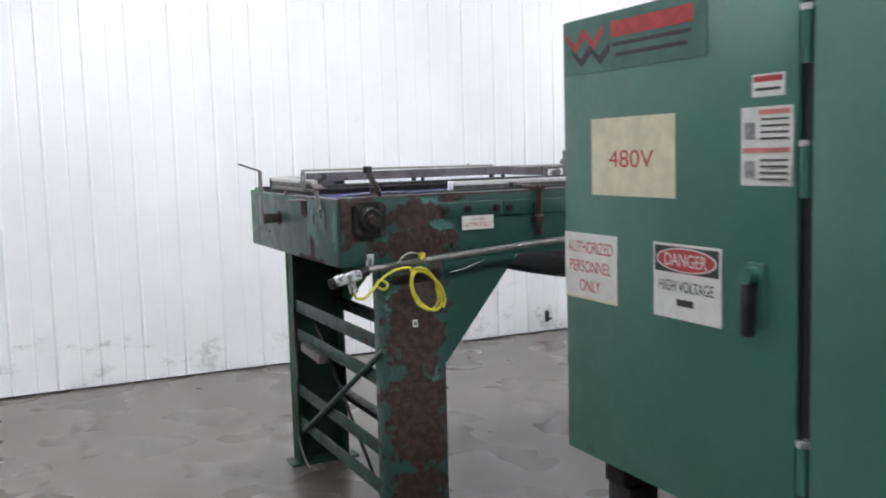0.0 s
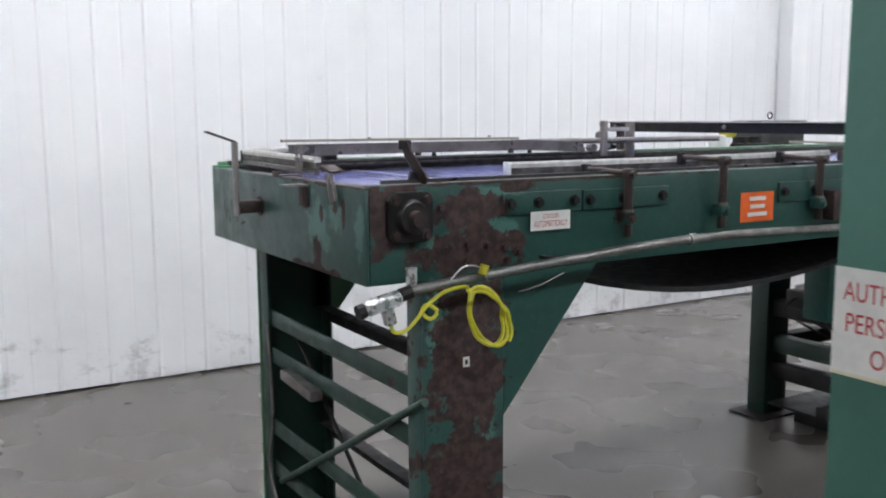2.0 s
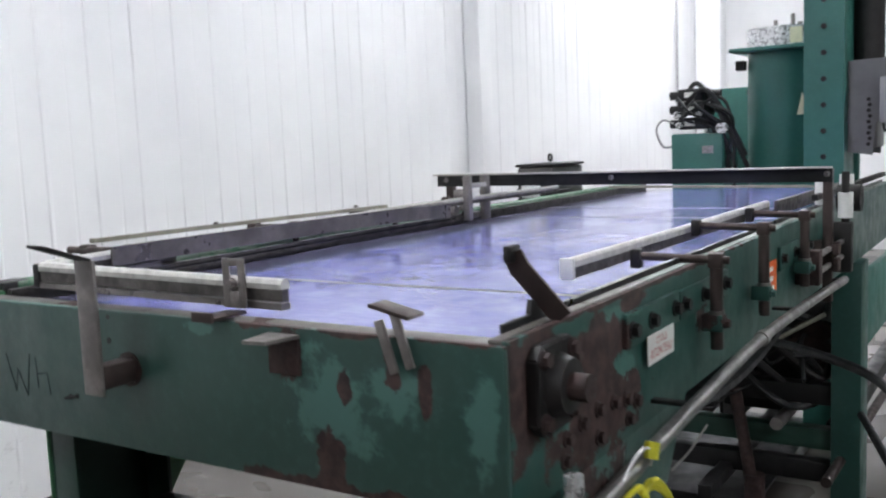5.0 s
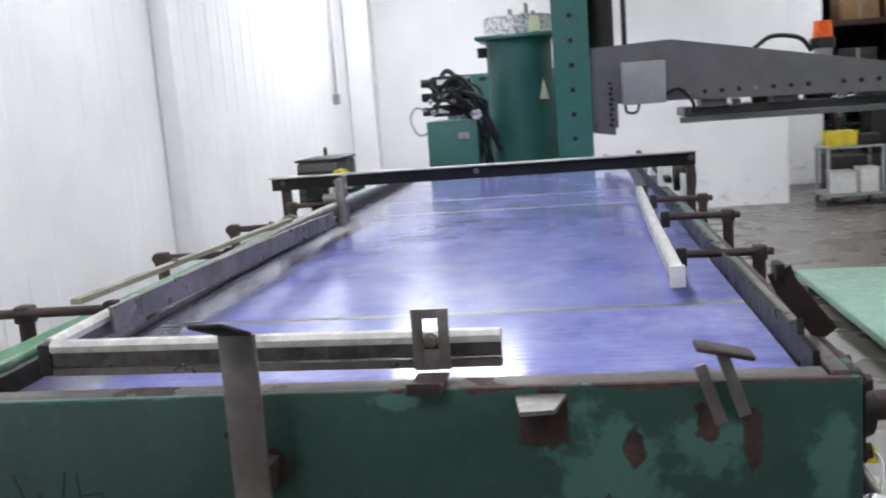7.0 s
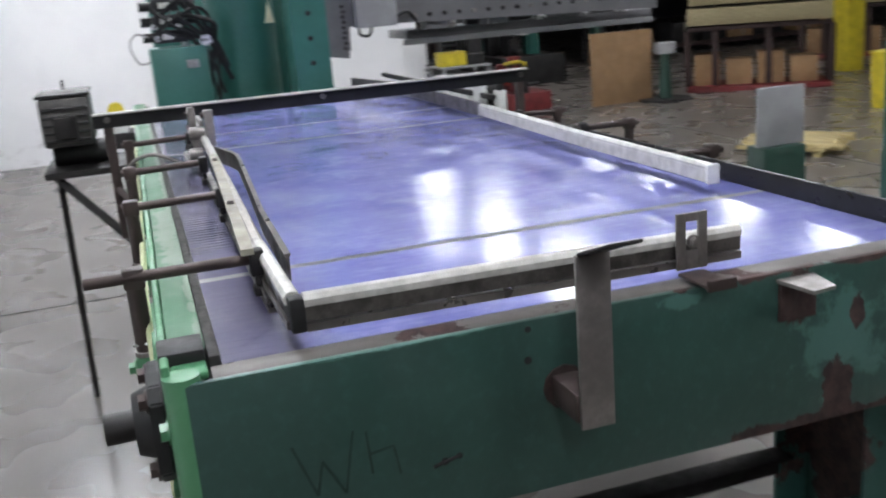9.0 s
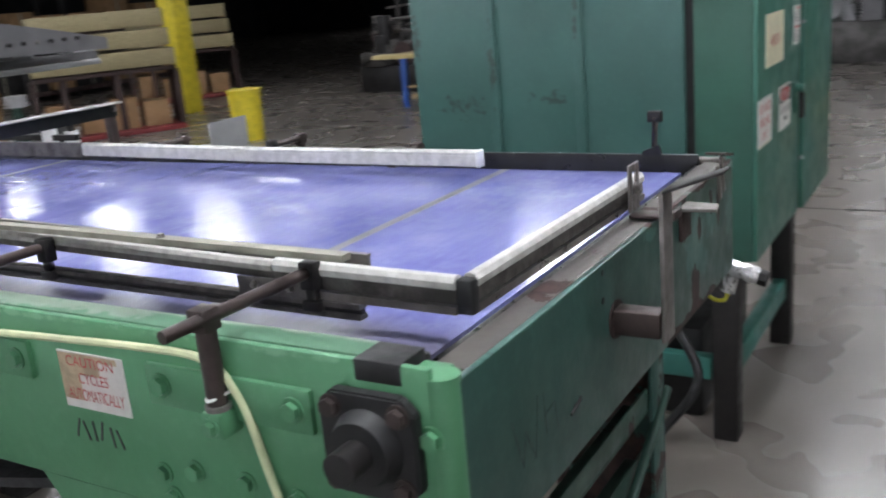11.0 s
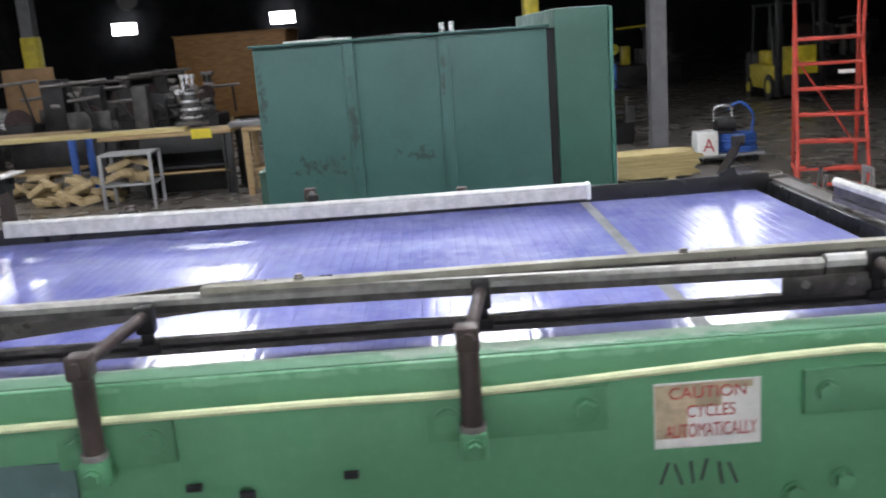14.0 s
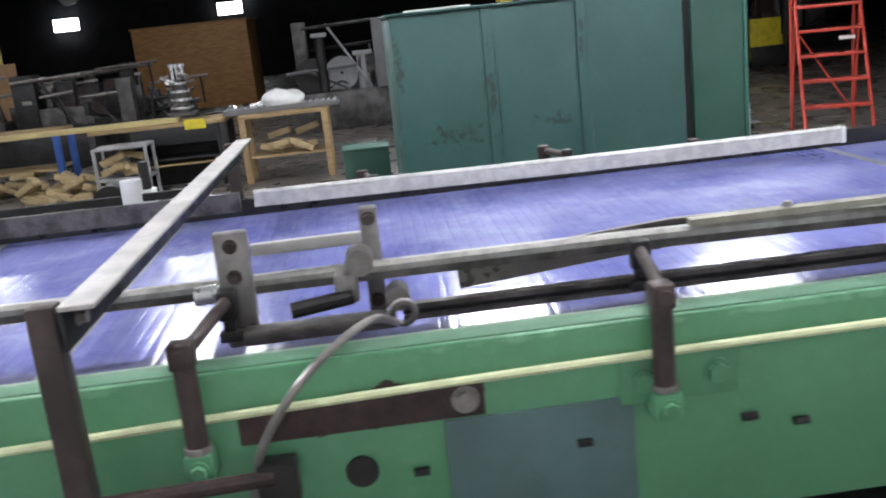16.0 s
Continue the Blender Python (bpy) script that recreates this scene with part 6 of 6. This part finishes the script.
for x in (12.75, 13.4):
    for y in (-3.95, -3.2):
        part("post", box(x - 0.02, x + 0.02, y - 0.02, y + 0.02, 0.10, 0.85, 0.003), "grey_light", t)
        part("wheel", rod((x, y - 0.02, 0.05), (x, y + 0.02, 0.05), 0.05, 14), "black", t)
for z in (0.14, 0.82):
    part("shelf", box(12.72, 13.43, -3.98, -3.17, z, z + 0.03, 0.004), "grey_light", t)
for i, (mat, y, z, w, h) in enumerate((("white_plastic", -3.45, 0.1705, 0.34, 0.30), ("white_plastic", -3.8, 0.1705, 0.26, 0.34), ("yellow_paint", -3.42, 0.8505, 0.42, 0.20), ("machine_dark", -3.78, 0.8505, 0.30, 0.14))):
    b = thing("bin", (13.0, y, z), "yellow plastic bin on the cart" if mat == "yellow_paint" else "plastic bin on the cart", "bin")
    part("body", box(12.85, 13.2, y - w / 2, y + w / 2, z, z + h, 0.02), mat, b)
    part("rim", box(12.84, 13.21, y - w / 2 - 0.008, y + w / 2 + 0.008, z + h, z + h + 0.015, 0.004), mat, b)

t = thing("blue_hose_cart", (-2.95, -9.95, 0), "low grey platform cart on four black wheels", "cart")
part("deck", box(-3.40, -2.45, -10.2, -9.7, 0.10, 0.13, 0.005), "grey_light", t)
for x in (-3.3, -2.55):
    for y in (-10.1, -9.8):
        part("wheel", rod((x, y - 0.02, 0.05), (x, y + 0.02, 0.05), 0.05, 14), "black", t)
t2 = thing("hose_coil", (-3.1, -9.95, 0.13), "coil of bright blue hose", "hose")
for k in range(6):
    r = 0.26 - 0.012 * (k % 3)
    part("turn", sweep([(-3.1 + r * math.cos(a * math.pi / 12), -9.95 + r * 0.8 * math.sin(a * math.pi / 12), 0.155 + 0.042 * k) for a in range(24)], circle(0.021, 8), closed=True), "blue_paint", t2)
part("loose_end", sweep(spline([(-3.3, -9.95, 0.36), (-3.32, -9.95, 0.62), (-3.15, -9.95, 0.78), (-2.98, -9.95, 0.70)]), circle(0.020, 8)), "blue_paint", t2)
sign((-2.65, -9.69, 0.28), FACE_B, 0.24, 0.30, "sign_white", "white board with a red capital letter", [("A", "sign_red", 0, -0.01, 0.15, 0.17)])
t = thing("cart_motor", (-2.9, -9.8, 0.39), "dark pump motor with a chrome handle on the blue coil", "motor")
part("body", rod((-3.05, -9.9, 0.50), (-2.80, -9.9, 0.50), 0.10, 18), "machine_dark", t)
part("foot", box(-3.02, -2.83, -9.98, -9.82, 0.385, 0.42, 0.005), "machine_dark", t)
part("handle", sweep(spline([(-3.02, -9.9, 0.58), (-3.0, -9.9, 0.74), (-2.80, -9.9, 0.74), (-2.78, -9.9, 0.56)]), circle(0.016, 8)), "aluminium", t)
t = thing("white_box", (-2.62, -9.85, 0.13), "white box on the cart", "box")
part("body", box(-2.78, -2.5, -9.98, -9.70, 0.13, 0.44, 0.01), "white_plastic", t)

# beyond the cabinet: stand, crates, fan, bucket
t = thing("panel_stand", (4.41, -2.93, 0), "grey sheet panel on a green stand", "stand")
part("stand", box(4.31, 4.53, -3.10, -2.76, 0, 0.72, 0.01), "leg_back", t)
part("panel", box(4.37, 4.39, -3.13, -2.73, 0.7205, 1.14, 0.01), "grey_light", t)
t = thing("green_deck", (5.0, -2.4, 0), "green steel deck low over the floor, reflected light put into its pale colour", "platform")
part("deck", box(3.6, 7.4, -2.4, -1.55, 0.10, 0.16, 0.006), "deck_lit_green", t)
for x in (3.8, 7.2):
    for y in (-2.3, -1.65):
        part("foot", box(x - 0.05, x + 0.05, y - 0.05, y + 0.05, 0, 0.0995, 0.004), "steel_dark", t)
t = thing("chain_track", (5.6, -2.7, 0), "black toothed chain track beside the deck", "chain track")
part("rail", box(4.4, 7.2, -2.66, -2.56, 0.14, 0.26, 0.006), "black", t)
for k in range(14):
    part("tooth", box(4.45 + 0.2 * k, 4.55 + 0.2 * k, -2.555, -2.52, 0.10, 0.20, 0.004), "black", t)
for x in (4.6, 7.0):
    part("foot", box(x - 0.05, x + 0.05, -2.65, -2.57, 0.0, 0.1395, 0.004), "steel_dark", t)


def crate_rack(x, y, turn):
    t = thing("crate_rack", (x, y, 0), "red steel rack stacked with long pale wooden crates", "rack")
    w = 2.3
    for s in (-1, -0.15, 0.6, 1):
        part("post", box(x + s * w / 2 - 0.05, x + s * w / 2 + 0.05, y - 0.35, y + 0.35, 0.08, 1.0, 0.006), "rust", t)
    part("base", box(x - w / 2, x + w / 2, y - 0.5, y + 0.6, 0.0, 0.0795, 0.006), "dark_red", t)
    part("top_beam", box(x - w / 2, x + w / 2, y - 0.4, y + 0.4, 1.0005, 1.07, 0.006), "rust", t)
    for k, z in enumerate((1.0705, 1.40, 1.73)):
        c = part("crate", box(x - w / 2 + 0.05 * k, x + w / 2 - 0.03 * k, y - 0.45, y + 0.45, z + 0.02, z + 0.30, 0.012), "crate_wood", t)
        part("batten", box(x - w / 2 + 0.1, x - w / 2 + 0.2, y - 0.47, y + 0.47, z, z + 0.0195, 0.003), "bench_wood", c)
    for k in range(4):
        part("carton", box(x - 0.95 + 0.52 * k, x - 0.52 + 0.52 * k, y - 0.3, y + 0.3, 0.08, 0.5 + 0.1 * (k % 2), 0.01), "cardboard", t)
    t.rotation_euler = (0, 0, radians(turn))


crate_rack(12.6, -8.8, 55)
crate_rack(15.5, -13.5, 48)
t = thing("pedestal_fan", (12.34, -6.84, 0), "green pedestal with a round iron base and a white head", "pedestal")
part("base", rod((12.34, -6.84, 0), (12.34, -6.84, 0.03), 0.42, 30), "machine_dark", t)
part("post", rod((12.34, -6.84, 0.03), (12.34, -6.84, 0.75), 0.11, 18, r2=0.08), "leg_back", t)
part("head", rod((12.34, -6.84, 0.75), (12.34, -6.84, 0.92), 0.17, 20), "grey_light", t)
t = thing("yellow_bucket", (9.09, -8.32, 0), "tall bright yellow plastic drum", "drum")
part("body", rod((9.09, -8.32, 0), (9.09, -8.32, 0.72), 0.22, 24, r2=0.25), "yellow_paint", t)
part("rim", rod((9.09, -8.32, 0.72), (9.09, -8.32, 0.75), 0.265, 24), "yellow_paint", t)
t = thing("plywood_sheet", (12.5, -6.1, 0), "tan plywood sheet standing on edge", "sheet")
part("sheet", box(12.5, 12.54, -6.7, -5.6, 0, 1.15, 0.004), "cardboard", t)


def pallet_rack(x, y0, y1, levels, label, seed):
    random.seed(seed)
    t = thing("pallet_rack", (x, (y0 + y1) / 2, 0), label, "rack")
    for y in (y0, (y0 + y1) / 2, y1):
        for d in (-0.5, 0.5):
            part("upright", box(x + d - 0.05, x + d + 0.05, y - 0.05, y + 0.05, 0, 4.2, 0.005), "machine_dark", t)
    for z in levels:
        for d in (-0.5, 0.5):
            part("beam", box(x + d - 0.03, x + d + 0.03, y0 + 0.0505, y1 - 0.0505, z - 0.06, z + 0.06, 0.005), "rust", t)
        y = y0 + 0.6
        while y < y1 - 0.6:
            h = random.uniform(0.4, 0.9)
            b = thing("carton", (x, y, z + 0.0605), "brown cardboard carton on the rack", "carton", "cartons")
            part("body", box(x - 0.52, x + 0.3, y - 0.38, y + 0.38, z + 0.0605, z + 0.06 + h, 0.01), random.choice(("cardboard", "cardboard", "machine_dark")), b)
            part("tape", box(x - 0.523, x - 0.5205, y - 0.03, y + 0.03, z + 0.08, z + 0.05 + h), "tan_strip", b)
            y += random.uniform(0.85, 1.3)


pallet_rack(20.0, -9.5, -3.4, (1.5, 2.9), "dark pallet rack with brown cartons", 41)
pallet_rack(21.0, -18.0, -11.0, (0.2, 1.6, 3.0), "dark pallet rack with brown cartons", 42)

# ---- pieces of the belt and the ribbed wall ----
PITCH = 0.0254


def module_mesh(name, material):
    bm = bmesh.new()
    w = PITCH * 0.494
    top = [(w * q, -0.00018 * q * q) for q in (1, 0.75, 0.4, 0, -0.4, -0.75, -1)]
    outline = [(-w, -0.014), (w, -0.014)] + top
    y0, y1 = 0.050, W - 0.083
    a = [bm.verts.new((x, y0 - 0.69, z)) for x, z in outline]
    b = [bm.verts.new((x, y1 - 0.69, z)) for x, z in outline]
    n = len(outline)
    for i in range(n):
        bm.faces.new((a[i], a[(i + 1) % n], b[(i + 1) % n], b[i]))
    bm.faces.new(a[::-1])
    bm.faces.new(b)
    bmesh.ops.recalc_face_normals(bm, faces=bm.faces)
    me = bpy.data.meshes.new(name)
    bm.to_mesh(me)
    bm.free()
    me.materials.append(M[material])
    smooth_by_angle(me)
    return me


belt = thing("conveyor_belt", (1.5, 0.69, 1.44), "glossy violet-blue ribbed plastic modular belt with grey joint rows", "conveyor belt")
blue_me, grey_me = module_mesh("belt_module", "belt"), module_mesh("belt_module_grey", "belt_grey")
x = 0.122
while x < 4.15:
    ob = new("belt_module", grey_me if abs(x - 0.590) < 0.0132 or abs(x - 2.33) < 0.02 or abs(x - 2.80) < 0.014 else blue_me)
    ob.parent = belt
    ob.location = (x - 1.5, 0, 0.0190)
    x += PITCH


def panel_mesh():
    """One ribbed sheet panel, 0.305 m wide, with a folded rib at its joint and a shallow stiffening crease."""
    bm = bmesh.new()
    prof = [(0, 0), (0.007, -0.006), (0.021, -0.006), (0.028, 0), (0.158, 0), (0.164, 0.0025), (0.172, 0.0025), (0.178, 0), (0.304, 0)]
    loop = prof + [(x, y + 0.004) for x, y in prof[::-1]]
    low = [bm.verts.new((x, y, 0.015)) for x, y in loop]
    high = [bm.verts.new((x, y, 5.59)) for x, y in loop]
    n = len(loop)
    for i in range(n):
        bm.faces.new((low[i], low[(i + 1) % n], high[(i + 1) % n], high[i]))
    m = len(prof)
    for ring in (low, high):
        for i in range(m - 1):
            bm.faces.new((ring[i], ring[i + 1], ring[n - 2 - i], ring[n - 1 - i]))
    bmesh.ops.recalc_face_normals(bm, faces=bm.faces)
    me = bpy.data.meshes.new("wall_panel")
    bm.to_mesh(me)
    bm.free()
    me.materials.append(M["wall_paint"])
    return me


panel_me = panel_mesh()
wall = bpy.data.objects["wall_north"]
for k in range(-16, 44):
    ob = new("wall_panel", panel_me)
    ob.parent = wall
    ob.location = (0.018 + 0.305 * k, 3.72, 0)
